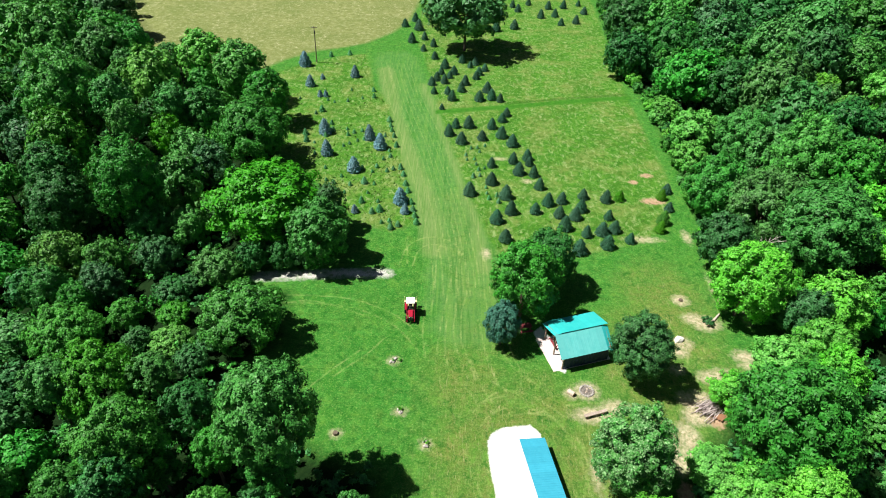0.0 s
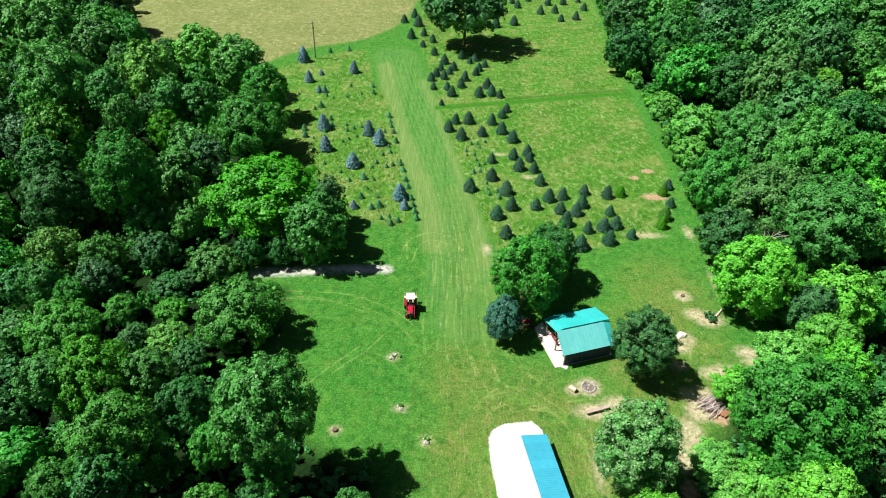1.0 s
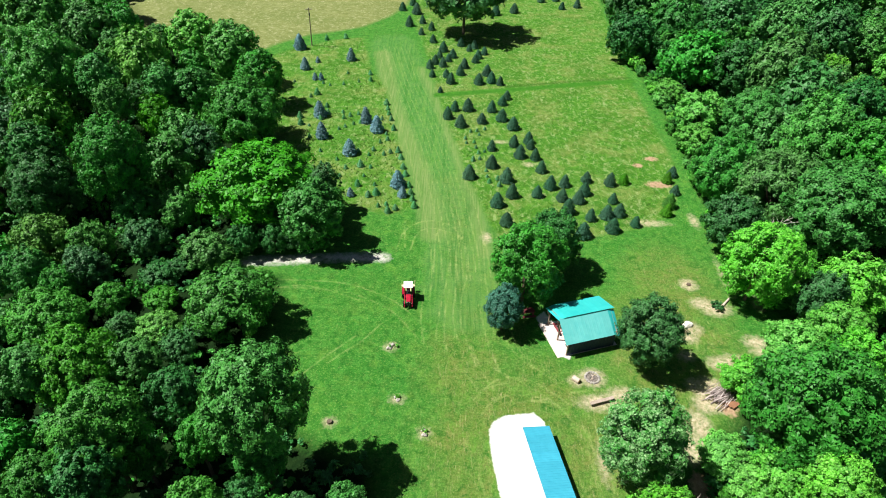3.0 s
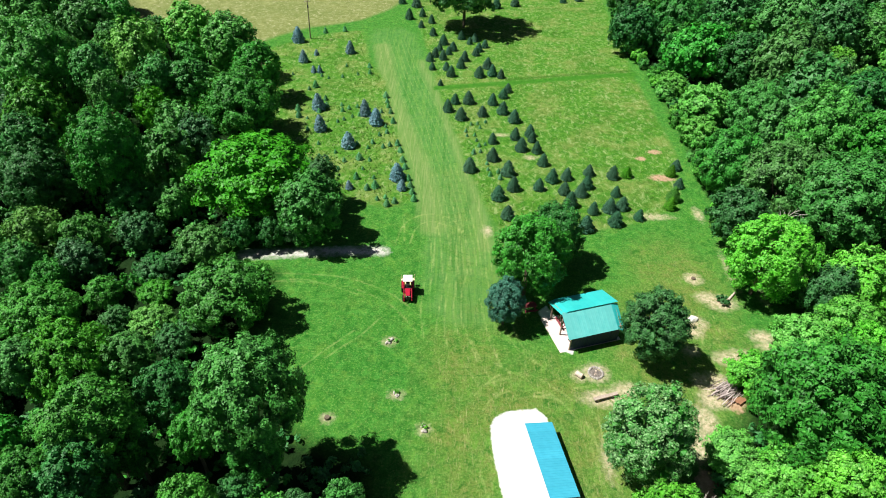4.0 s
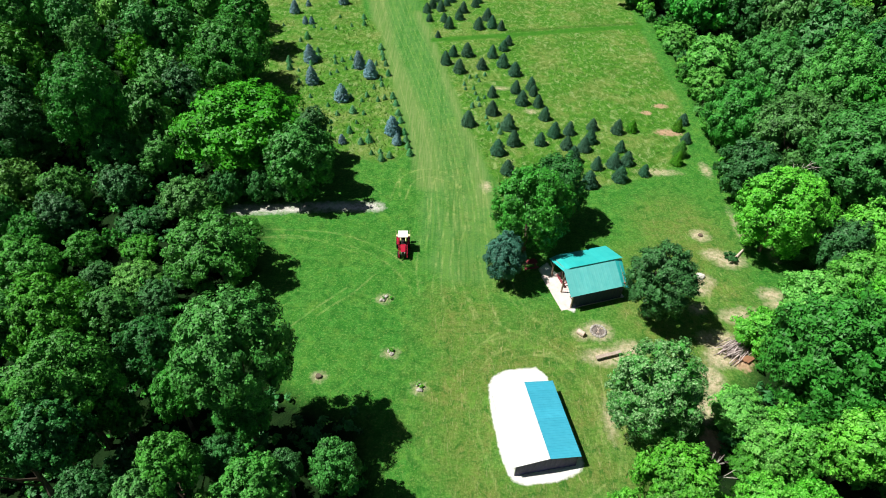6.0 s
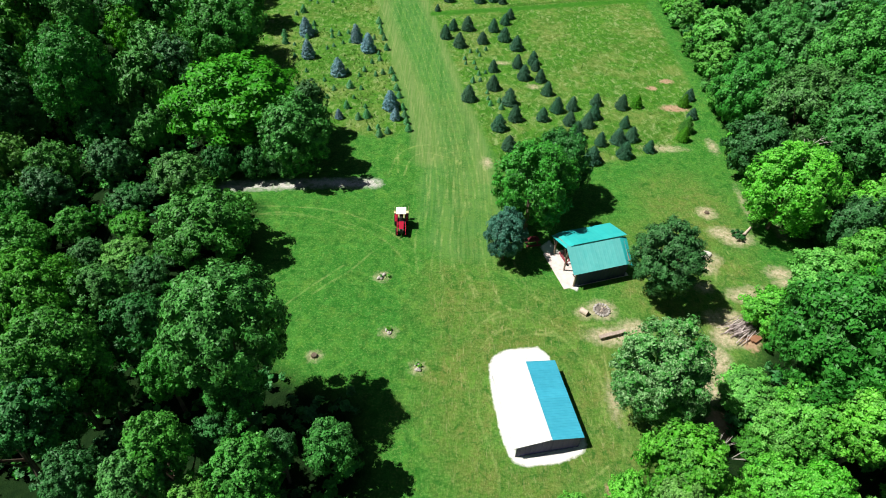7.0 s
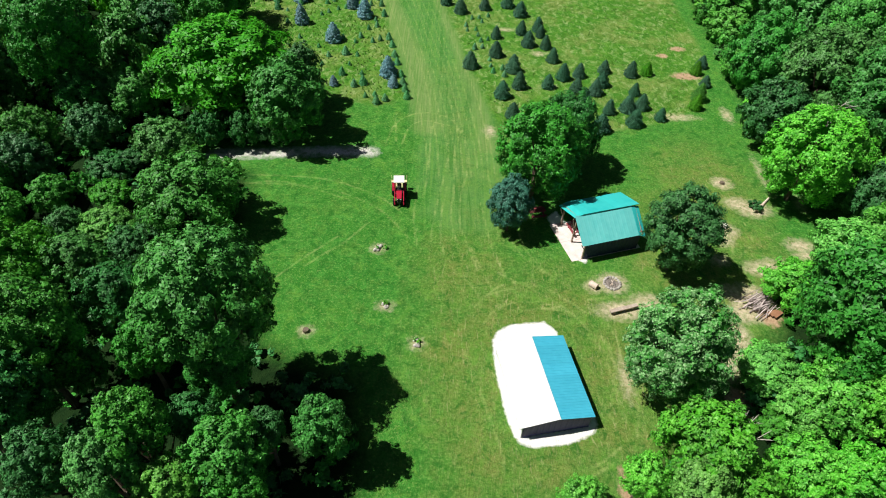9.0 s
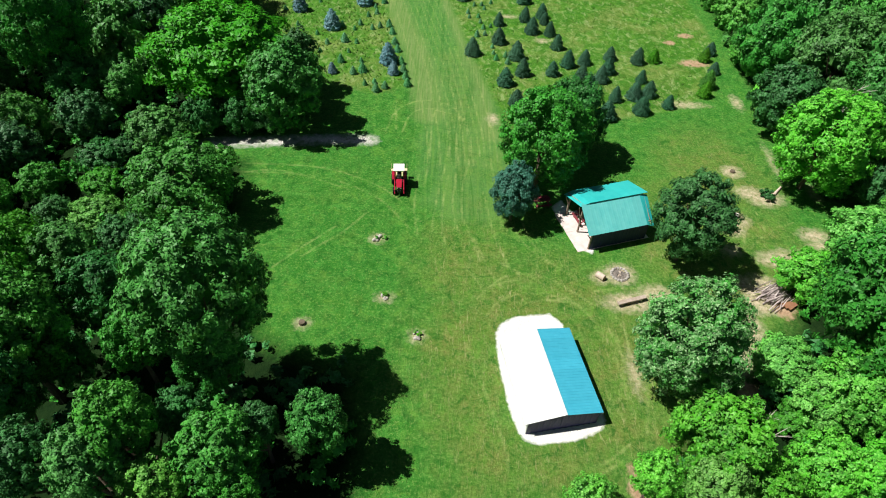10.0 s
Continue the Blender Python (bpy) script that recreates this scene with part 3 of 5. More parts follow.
def trunk_mesh(name, seed):
    """A tapered trunk, 1 high, with limbs that reach into the crown."""
    rng = random.Random(seed)
    pieces = [tube([(0, 0, -0.12), (0.01, 0, 0.15), (0.015, 0.02, 0.45), (0.0, 0.03, 0.8)], [0.034, 0.026, 0.019, 0.006], 7)]
    for k in range(6):
        a, z = k * 1.05 + rng.uniform(-0.3, 0.3), rng.uniform(0.25, 0.5)
        reach = rng.uniform(0.14, 0.24)
        pieces.append(tube([(0, 0.01, z), (math.cos(a) * reach * 0.5, math.sin(a) * reach * 0.5, z + 0.12), (math.cos(a) * reach, math.sin(a) * reach, z + 0.3)], [0.013, 0.009, 0.003], 5))
    bm = join(*pieces)
    me = bpy.data.meshes.new(name)
    bm.to_mesh(me)
    bm.free()
    me.materials.append(BARK)
    return me


CROWNS = {}
# half height over radius, boughs, leaf sprays, size of a spray
SHAPES = [(0.9, 96, 12500, 0.041), (1.2, 120, 14500, 0.040), (1.55, 150, 17000, 0.039), (1.9, 180, 19000, 0.039)]


def crown_mesh(shape, kind, look_no, full):
    """One of two crowns of each shape, in the leaf of that kind. full: 2 for great trees, 1 for most, 3 for those farther off, 0 for trees deep in the wood."""
    key = (shape, kind, look_no, full)
    if key not in CROWNS:
        ratio, lobes, leaves, leaf = SHAPES[shape]
        first = next((m for (s, _, n, u), m in CROWNS.items() if (s, n, u) == (shape, look_no, full)), None)
        if first is None:
            made = crown_arrays(11 + shape + 7 * look_no, lobes, int(leaves * (0.25, 0.8, 1.5, 0.45)[full]), leaf * (1.8, 1.08, 0.77, 1.4)[full], ratio, 0.5 * look_no, 0, lumpy=0.17 if full == 2 else 0.26)
            CROWNS[key] = mesh_from("crown", *made, LEAF[kind])
        else:
            CROWNS[key] = first.copy()
            CROWNS[key].materials.clear()
            CROWNS[key].materials.append(LEAF[kind])
    return CROWNS[key]


TRUNKS = [trunk_mesh("trunk", 3 + k) for k in range(3)]
TREE_LABELS = ["mid-green leafy tree with a full rounded crown", "yellow-green leafy tree with feathery drooping boughs", "dark green leafy tree in the shaded wood",
               "bright fresh-green leafy tree in full sun", "silvery pale-green leafy tree with a dense crown", "blue-green broad spruce beside the maple"]
tree_spots = []


def tree(x, y, r, top, deep, kind, group, rng, label="", full=1):
    """A tree by its crown: radius, height of the top over the lawn and half the crown's height."""
    z = ground_z(x, y)
    root = thing("tree", pose(x, y, z, 0, 0, rng.uniform(0, 360)), label or TREE_LABELS[kind], "tree", group)
    h = top - z
    shape = min(range(len(SHAPES)), key=lambda k: abs(SHAPES[k][0] - deep / r))
    fine = full
    if full == 1:
        fine = 2 if (r > 4.8 and y < 100 or r > 3.6 and y < 52) else (3 if y > 75 else 1)
    trunk = part("trunk", TRUNKS[rng.randrange(3)], root)
    trunk.scale = (h * 0.8, h * 0.8, h * 0.95)
    crown = part("crown", crown_mesh(shape, kind, 1 if kind == 1 else rng.randrange(2), fine), root)
    crown.location = (0, 0, h - deep)
    crown.scale = (r, r * rng.uniform(0.94, 1.06), deep / SHAPES[shape][0])
    tree_spots.append((x, y, r, top))
    return root


WEST_WOOD_A = [
    (-116.0, 158.8, 9.0, 15, 9.0, 2), (-88.1, 154.2, 5.8, 13, 6.1, 2), (-99.2, 153.2, 8.7, 14, 7.2, 0), (-99.3, 137.7, 9.3, 15, 8.6, 0),
    (-80.1, 134.1, 5.9, 14, 7.1, 0), (-90.6, 131.4, 7.6, 16, 9.0, 0), (-72.4, 130.6, 4.4, 13, 5.7, 0), (-55.1, 126.0, 5.4, 12.9, 6.4, 3),
    (-76.5, 125.2, 5.4, 14, 7.0, 0), (-44.5, 118.8, 5.6, 13.5, 6.3, 0), (-61.5, 113.8, 5.5, 13.5, 7.1, 3), (-37.1, 109.3, 4.5, 11.5, 5.4, 0),
    (-48.1, 103.6, 4.3, 10, 5.2, 0), (-52.8, 102.4, 3.6, 11.5, 4.7, 0), (-70.2, 98.5, 7.2, 19, 9.4, 0), (-60.3, 96.4, 3.6, 15, 4.7, 0),
]
WEST_WOOD_B = [
    (-35.7, 95.0, 6.3, 12.0, 5.6, 0), (-49.9, 91.6, 3.0, 10, 3.9, 1), (-55.7, 90.9, 2.9, 13, 3.8, 0), (-67.2, 88.8, 4.8, 12, 6.2, 1),
    (-44.6, 88.7, 4.2, 9.3, 5.1, 0), (-40.6, 85.6, 3.6, 8.5, 4.5, 2), (-44.6, 81.5, 4.6, 8, 4.8, 0), (-63.3, 79.1, 4.1, 11, 5.3, 2),
    (-18.5, 74.6, 2.4, 8.5, 3.1, 2), (-60.7, 74.4, 5.1, 9, 6.3, 2), (-27.5, 73.1, 8.6, 11.5, 5.5, 1), (-47.0, 71.8, 5.1, 16.4, 6.6, 0),
    (-17.2, 70.7, 2.1, 6.5, 2.7, 2), (-38.8, 69.6, 2.9, 6.3, 3.1, 0), (-44.5, 69.5, 3.2, 6.8, 3.8, 0), (-24.8, 68.2, 2.6, 4.2, 2.0, 2),
]
WEST_WOOD_C = [
    (-27.0, 66.0, 1.8, 3.6, 1.7, 0), (-18.3, 65.7, 4.3, 10.8, 5.1, 0), (-20.9, 65.3, 2.0, 4.0, 1.9, 2), (-23.8, 64.7, 2.1, 4.6, 2.2, 2),
    (-27.8, 63.8, 2.3, 4.8, 2.3, 2), (-41.1, 63.3, 2.8, 5, 2.6, 2), (-54.7, 62.7, 4.4, 6.0, 4.5, 1), (-48.1, 62.7, 3.1, 5.4, 3.5, 0),
    (-31.9, 60.8, 3.1, 4.9, 2.3, 0), (-35.1, 59.3, 1.7, 2.4, 1.1, 2), (-46.8, 57.9, 2.7, 5, 3.2, 2), (-37.1, 57.7, 2.5, 2.6, 1.5, 2),
    (-52.9, 56.1, 2.8, 6, 3.6, 0), (-48.6, 54.8, 2.4, 4.5, 3.2, 0), (-35.2, 53.2, 2.0, 2.6, 1.3, 1), (-41.4, 52.8, 2.2, 3.4, 2.1, 0),
]
WEST_WOOD_D = [
    (-24.6, 49.9, 5.1, 8.3, 3.9, 0), (-29.0, 49.0, 1.8, 2.4, 1.2, 2), (-47.0, 49.0, 4.4, 5.0, 3.6, 1), (-33.9, 48.8, 2.5, 2.6, 1.6, 3),
    (-38.0, 48.8, 1.8, 2.8, 1.9, 2), (-29.6, 44.8, 2.0, 4, 1.9, 2), (-33.0, 41.7, 2.6, 6, 3.1, 0), (-38.4, 40.5, 4.5, 8.0, 4.6, 1),
    (-42.2, 38.6, 2.7, 8, 3.5, 0), (-25.6, 35.2, 3.0, 9.5, 4.0, 2), (-15.7, 30.9, 4.5, 17.4, 5.8, 0), (-21.8, 30.9, 2.1, 8.4, 2.7, 0),
    (-29.4, 30.9, 1.8, 8, 2.4, 2), (-26.9, 30.1, 1.9, 6.5, 2.5, 2), (-29.5, 30.0, 4.0, 13.2, 5.1, 0), (-15.5, 29.4, 2.2, 9, 2.9, 0),
]
WEST_WOOD_E = [
    (-28.8, 26.6, 2.0, 7.5, 2.6, 2), (-29.2, 26.1, 2.8, 11, 3.6, 2), (-32.2, 25.2, 2.4, 11, 3.1, 0), (-7.5, 25.2, 2.0, 8.4, 2.7, 0),
    (-16.0, 25.0, 1.7, 8.4, 2.2, 2), (-11.3, 24.9, 1.4, 7.4, 1.8, 2), (-18.5, 22.8, 2.2, 12.3, 2.9, 0), (-12.8, 22.3, 2.5, 10.0, 3.3, 0),
    (-24.4, 21.5, 2.2, 9.5, 2.8, 2), (-19.6, 20.7, 2.0, 11.2, 2.7, 0), (-16.4, 20.5, 1.9, 8.5, 2.4, 3), (-11.2, 20.2, 1.2, 7.5, 1.6, 0),
]
EAST_WOOD_A = [
    (98.4, 189.6, 9.4, 14, 8.9, 2), (75.6, 187.7, 8.5, 13, 8.1, 0), (117.5, 187.2, 9.3, 15, 9.4, 0), (56.7, 181.5, 7.4, 12, 6.0, 0),
    (84.6, 168.0, 8.7, 15, 9.4, 2), (46.8, 166.3, 6.9, 12, 5.6, 2), (69.3, 163.3, 7.9, 13, 7.9, 2), (56.2, 161.1, 7.5, 12.5, 6.4, 0),
    (106.9, 158.2, 8.3, 17, 10.3, 0), (92.9, 156.7, 8.2, 17, 10.3, 0), (69.1, 152.7, 6.9, 13, 8.0, 2), (54.3, 150.4, 6.3, 12, 6.0, 2),
    (77.0, 143.2, 6.5, 15, 8.5, 0), (41.3, 139.9, 5.4, 11.5, 5.4, 2), (52.6, 127.2, 7.2, 11.9, 5.8, 0), (78.2, 125.9, 5.5, 19, 7.2, 2),
]
EAST_WOOD_B = [
    (85.5, 124.5, 5.2, 17, 6.7, 0), (59.4, 122.0, 5.3, 12.3, 6.7, 2), (45.4, 118.3, 3.0, 4.6, 2.2, 3), (65.8, 115.6, 6.8, 16.5, 8.9, 0),
    (47.8, 105.7, 4.6, 7.3, 3.4, 3), (65.1, 104.0, 6.7, 15.5, 8.8, 2), (53.3, 98.0, 4.9, 11.9, 5.9, 0), (44.3, 97.4, 3.4, 5, 2.3, 3),
    (70.3, 97.3, 4.6, 15, 6.0, 2), (55.5, 93.2, 4.4, 11, 5.7, 0), (60.4, 88.9, 6.5, 15.8, 8.5, 0), (42.2, 85.3, 2.7, 5, 2.3, 3),
    (65.0, 83.6, 4.3, 14, 5.6, 0), (43.3, 81.4, 5.2, 11, 5.2, 0), (48.9, 76.0, 6.2, 12.5, 6.0, 0), (40.8, 69.6, 4.1, 8.6, 4.0, 2),
]
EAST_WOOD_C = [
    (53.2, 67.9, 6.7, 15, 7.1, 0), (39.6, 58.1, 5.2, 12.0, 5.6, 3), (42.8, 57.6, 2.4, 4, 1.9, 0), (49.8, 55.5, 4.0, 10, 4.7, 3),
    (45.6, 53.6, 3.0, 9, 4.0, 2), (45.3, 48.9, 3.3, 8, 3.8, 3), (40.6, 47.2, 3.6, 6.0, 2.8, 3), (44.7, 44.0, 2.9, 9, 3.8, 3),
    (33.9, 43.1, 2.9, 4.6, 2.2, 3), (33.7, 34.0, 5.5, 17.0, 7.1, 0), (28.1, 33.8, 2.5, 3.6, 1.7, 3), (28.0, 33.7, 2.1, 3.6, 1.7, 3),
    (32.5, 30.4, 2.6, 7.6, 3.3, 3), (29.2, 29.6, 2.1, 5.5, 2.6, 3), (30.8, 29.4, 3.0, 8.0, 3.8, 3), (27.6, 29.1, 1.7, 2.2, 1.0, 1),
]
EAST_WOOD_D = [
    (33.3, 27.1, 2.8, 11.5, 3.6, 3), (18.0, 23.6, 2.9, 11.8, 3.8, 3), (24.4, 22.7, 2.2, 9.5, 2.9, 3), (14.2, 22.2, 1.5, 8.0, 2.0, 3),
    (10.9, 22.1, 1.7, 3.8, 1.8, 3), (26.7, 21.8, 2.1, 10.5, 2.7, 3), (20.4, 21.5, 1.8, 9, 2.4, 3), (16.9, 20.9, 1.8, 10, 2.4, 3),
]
YARD_TREES = [
    (10.1, 56.4, 4.5, 12.2, 5.7, 0), (14.2, 62.7, 3.6, 10.2, 4.8, 2), (7.2, 51.2, 2.4, 7.4, 3.5, 5), (23.1, 46.4, 3.6, 10.8, 5.1, 2), (18.5, 31.9, 3.7, 12.6, 5.9, 4), (2.8, 154.0, 10.4, 18.6, 7.4, 2),
]
SPRUCES_UPPER = [
    (-14.2, 171.3, 2.8), (-11.6, 176.0, 3), (-10.1, 168.8, 3.2), (-11.4, 158.8, 3.2), (-8.1, 161.3, 2.6),
    (-8.0, 152.8, 2), (-5.5, 156.4, 2.6), (-4.8, 147.6, 2.4), (-2.1, 141.9, 3), (-2.9, 137.9, 2),
    (0.2, 138.2, 2.4), (-3.8, 134.1, 2.5), (-0.8, 135.7, 2.2), (-2.0, 132.6, 2.4), (-4.9, 131.4, 2.2),
    (-4.2, 126.7, 1.8), (2.9, 132.1, 2.6), (2.0, 128.2, 3), (-1.1, 126.7, 2.2), (-0.1, 123.5, 2.7),
    (6.0, 123.7, 2.6), (7.9, 128.4, 3), (8.8, 124.5, 2.8), (10.6, 123.5, 2.2), (2.1, 145.6, 2.4),
    (4.1, 142.5, 2.2), (5.4, 144.4, 2.6), (6.2, 138.1, 2.6), (5.5, 135.6, 2.2), (7.7, 140.7, 2.4),
]
SPRUCES_TOP = [
    (13.8, 185.1, 3), (11.7, 170.2, 3.6), (17.0, 172.7, 3), (19.2, 188.5, 2.8), (17.8, 192.9, 2.6),
    (23.0, 195.8, 2.6), (25.7, 183.3, 2.8), (28.9, 192.4, 3), (30.1, 184.8, 2.8), (33.8, 193.6, 3),
    (31.0, 177.1, 2.5), (35.7, 179.2, 2.8), (39.5, 188.6, 2.6), (38.9, 196.5, 2.4),
]
SPRUCES_MIDDLE = [
    (-2.2, 118.7, 1.6), (0.9, 110.5, 2.6), (-0.4, 107.0, 2.8), (3.6, 110.8, 2.8), (2.1, 103.9, 2.8),
    (6.2, 105.6, 2.5), (8.3, 110.6, 2.9), (10.6, 113.9, 2.3), (11.7, 116.6, 2.0), (10.1, 106.9, 2.9),
    (12.1, 103.5, 3.0), (11.8, 97.0, 2.5), (14.6, 98.2, 2.8), (14.8, 96.2, 2.0), (12.6, 93.0, 3.0),
    (15.3, 92.4, 2.7), (7.7, 95.2, 2.6), (7.5, 89.4, 2.9), (3.6, 85.7, 2.9), (9.8, 85.0, 3.0),
    (10.4, 80.5, 3.1), (7.9, 77.9, 2.7), (9.1, 73.0, 2.6), (15.9, 88.3, 2.8), (14.5, 80.8, 2.2),
    (16.9, 83.3, 2.7), (19.3, 84.1, 2.5),
]
SPRUCES_LOWER = [
    (18.4, 80.0, 2.7), (18.9, 76.6, 2.9), (23.2, 85.7, 2.4), (22.3, 81.9, 2.6), (21.0, 79.6, 2.9),
    (27.0, 85.0, 2.6), (26.5, 79.8, 2.3), (22.1, 74.9, 2.5), (24.7, 75.6, 2.6), (26.8, 76.4, 2.5),
    (20.3, 70.6, 2.8), (24.9, 72.2, 2.6), (28.7, 73.7, 2.0), (38.3, 88.4, 2.2), (37.3, 82.9, 2.0),
]
PINES_PALE = [
    (29.4, 85.6, 2.4), (36.9, 86.3, 2.6), (34.2, 76.8, 2.8), (35.3, 79.1, 3.0),
]
SPRUCES_BLUE = [
    (-36.3, 140.1, 4.0), (-32.7, 128.3, 3.4), (-23.3, 134.4, 3.6), (-29.4, 122.8, 2.0), (-28.1, 122.9, 1.8),
    (-25.1, 105.8, 3.9), (-23.3, 97.6, 3.4), (-16.0, 104.2, 3.6), (-13.6, 100.7, 3.6), (-17.4, 92.1, 3.6),
    (-8.1, 82.4, 3.6), (-7.2, 79.4, 2.2), (-15.4, 79.1, 1.9), (-30.6, 132.4, 1.6),
]
SEEDLINGS_NORTH = [
    (-31.1, 146.6, 1.6), (-26.6, 148.2, 1.7), (-27.6, 115.5, 1.7), (-28.6, 114.1, 1.0), (-28.9, 105.0, 1.5),
    (-28.2, 102.3, 1.5), (-24.5, 109.8, 1.2), (-23.8, 106.9, 1.4), (-24.8, 104.4, 1.1), (-21.0, 107.6, 0.9),
    (-20.5, 105.2, 1.1), (-19.4, 106.3, 1.0), (-17.1, 103.6, 0.9), (-17.9, 107.1, 1.0), (-13.1, 105.3, 0.9),
    (-12.9, 112.0, 1.4), (-12.4, 109.7, 1.2), (-12.0, 107.6, 1.3), (-11.3, 105.2, 1.4), (-10.5, 101.4, 1.3),
    (-11.7, 99.5, 0.8), (-11.3, 97.4, 1.1), (-25.6, 97.4, 0.9), (-26.5, 101.7, 0.7), (-20.7, 100.8, 0.8),
    (-19.7, 101.8, 0.9), (-18.3, 103.1, 0.8), (-17.4, 123.2, 1.3), (-17.9, 126.5, 1.3),
]
SEEDLINGS_MIDDLE = [
    (-19.9, 122.4, 0.9), (-22.9, 126.6, 0.8), (-25.7, 119.9, 0.8), (-27.3, 120.9, 0.9), (-33.5, 121.2, 0.8),
    (-22.9, 120.7, 1.0), (-22.7, 92.5, 0.8), (-16.0, 92.7, 1.0), (-19.3, 89.8, 0.9), (-21.8, 88.3, 0.8),
    (-20.3, 87.5, 1.1), (-17.4, 87.1, 1.0), (-15.0, 88.0, 1.5), (-13.2, 87.6, 0.9), (-13.4, 93.5, 1.0),
    (-11.4, 92.1, 1.0), (-10.3, 92.8, 1.0), (-12.5, 96.3, 0.9), (-9.0, 93.2, 1.3), (-8.3, 90.9, 1.2),
    (-7.7, 87.8, 1.4), (-7.1, 85.6, 1.3), (-6.3, 82.1, 1.4), (-5.9, 80.1, 1.3), (-5.5, 78.3, 1.3),
    (-5.1, 76.5, 1.4), (-12.6, 79.0, 1.4), (-11.4, 79.7, 1.5), (-11.9, 82.2, 0.9), (-14.7, 82.0, 1.4),
]
SEEDLINGS_SOUTH = [
    (-9.1, 74.9, 1.3), (-8.0, 75.7, 1.2), (-10.7, 76.3, 1.0), (-9.5, 76.8, 0.8), (-14.0, 84.8, 0.8),
    (-18.0, 84.6, 0.8), (-14.0, 91.7, 0.8), (4.0, 101.6, 0.8), (5.2, 101.9, 0.8), (6.7, 102.7, 0.8),
    (5.6, 100.4, 0.8), (3.0, 98.9, 0.8), (3.2, 97.2, 0.7), (4.6, 97.5, 0.8), (4.9, 95.7, 0.8),
    (5.3, 93.7, 0.9), (6.4, 94.3, 0.8), (4.3, 91.2, 1.1), (5.5, 91.7, 0.9), (6.5, 87.8, 0.8),
    (6.6, 86.0, 0.7), (6.9, 84.3, 1.1), (8.5, 83.4, 1.1), (8.3, 85.3, 1.0),
]
wood = random.Random(5)
for some in (WEST_WOOD_A, WEST_WOOD_B, WEST_WOOD_C, WEST_WOOD_D, WEST_WOOD_E):
    for x, y, r, top, deep, kind in some:
        tree(x, y, r, top, deep, kind, "trees of the west wood", wood)
for some in (EAST_WOOD_A, EAST_WOOD_B, EAST_WOOD_C, EAST_WOOD_D):
    for x, y, r, top, deep, kind in some:
        tree(x, y, r, top, deep, kind, "trees of the east wood", wood)
yard_labels = ["tall green maple with a dense domed crown beside the pavilion", "dark green bushy tree behind the maple", "blue-green broad spruce under the maple",
               "round green shade tree beside the pavilion", "silvery pale-green tree beside the log bench", "large old dark-green tree among the spruce rows"]
for (x, y, r, top, deep, kind), label in zip(YARD_TREES, yard_labels):
    tree(x, y, r, top, deep, kind, "yard trees", wood, label, 2 if y < 100 else 1)


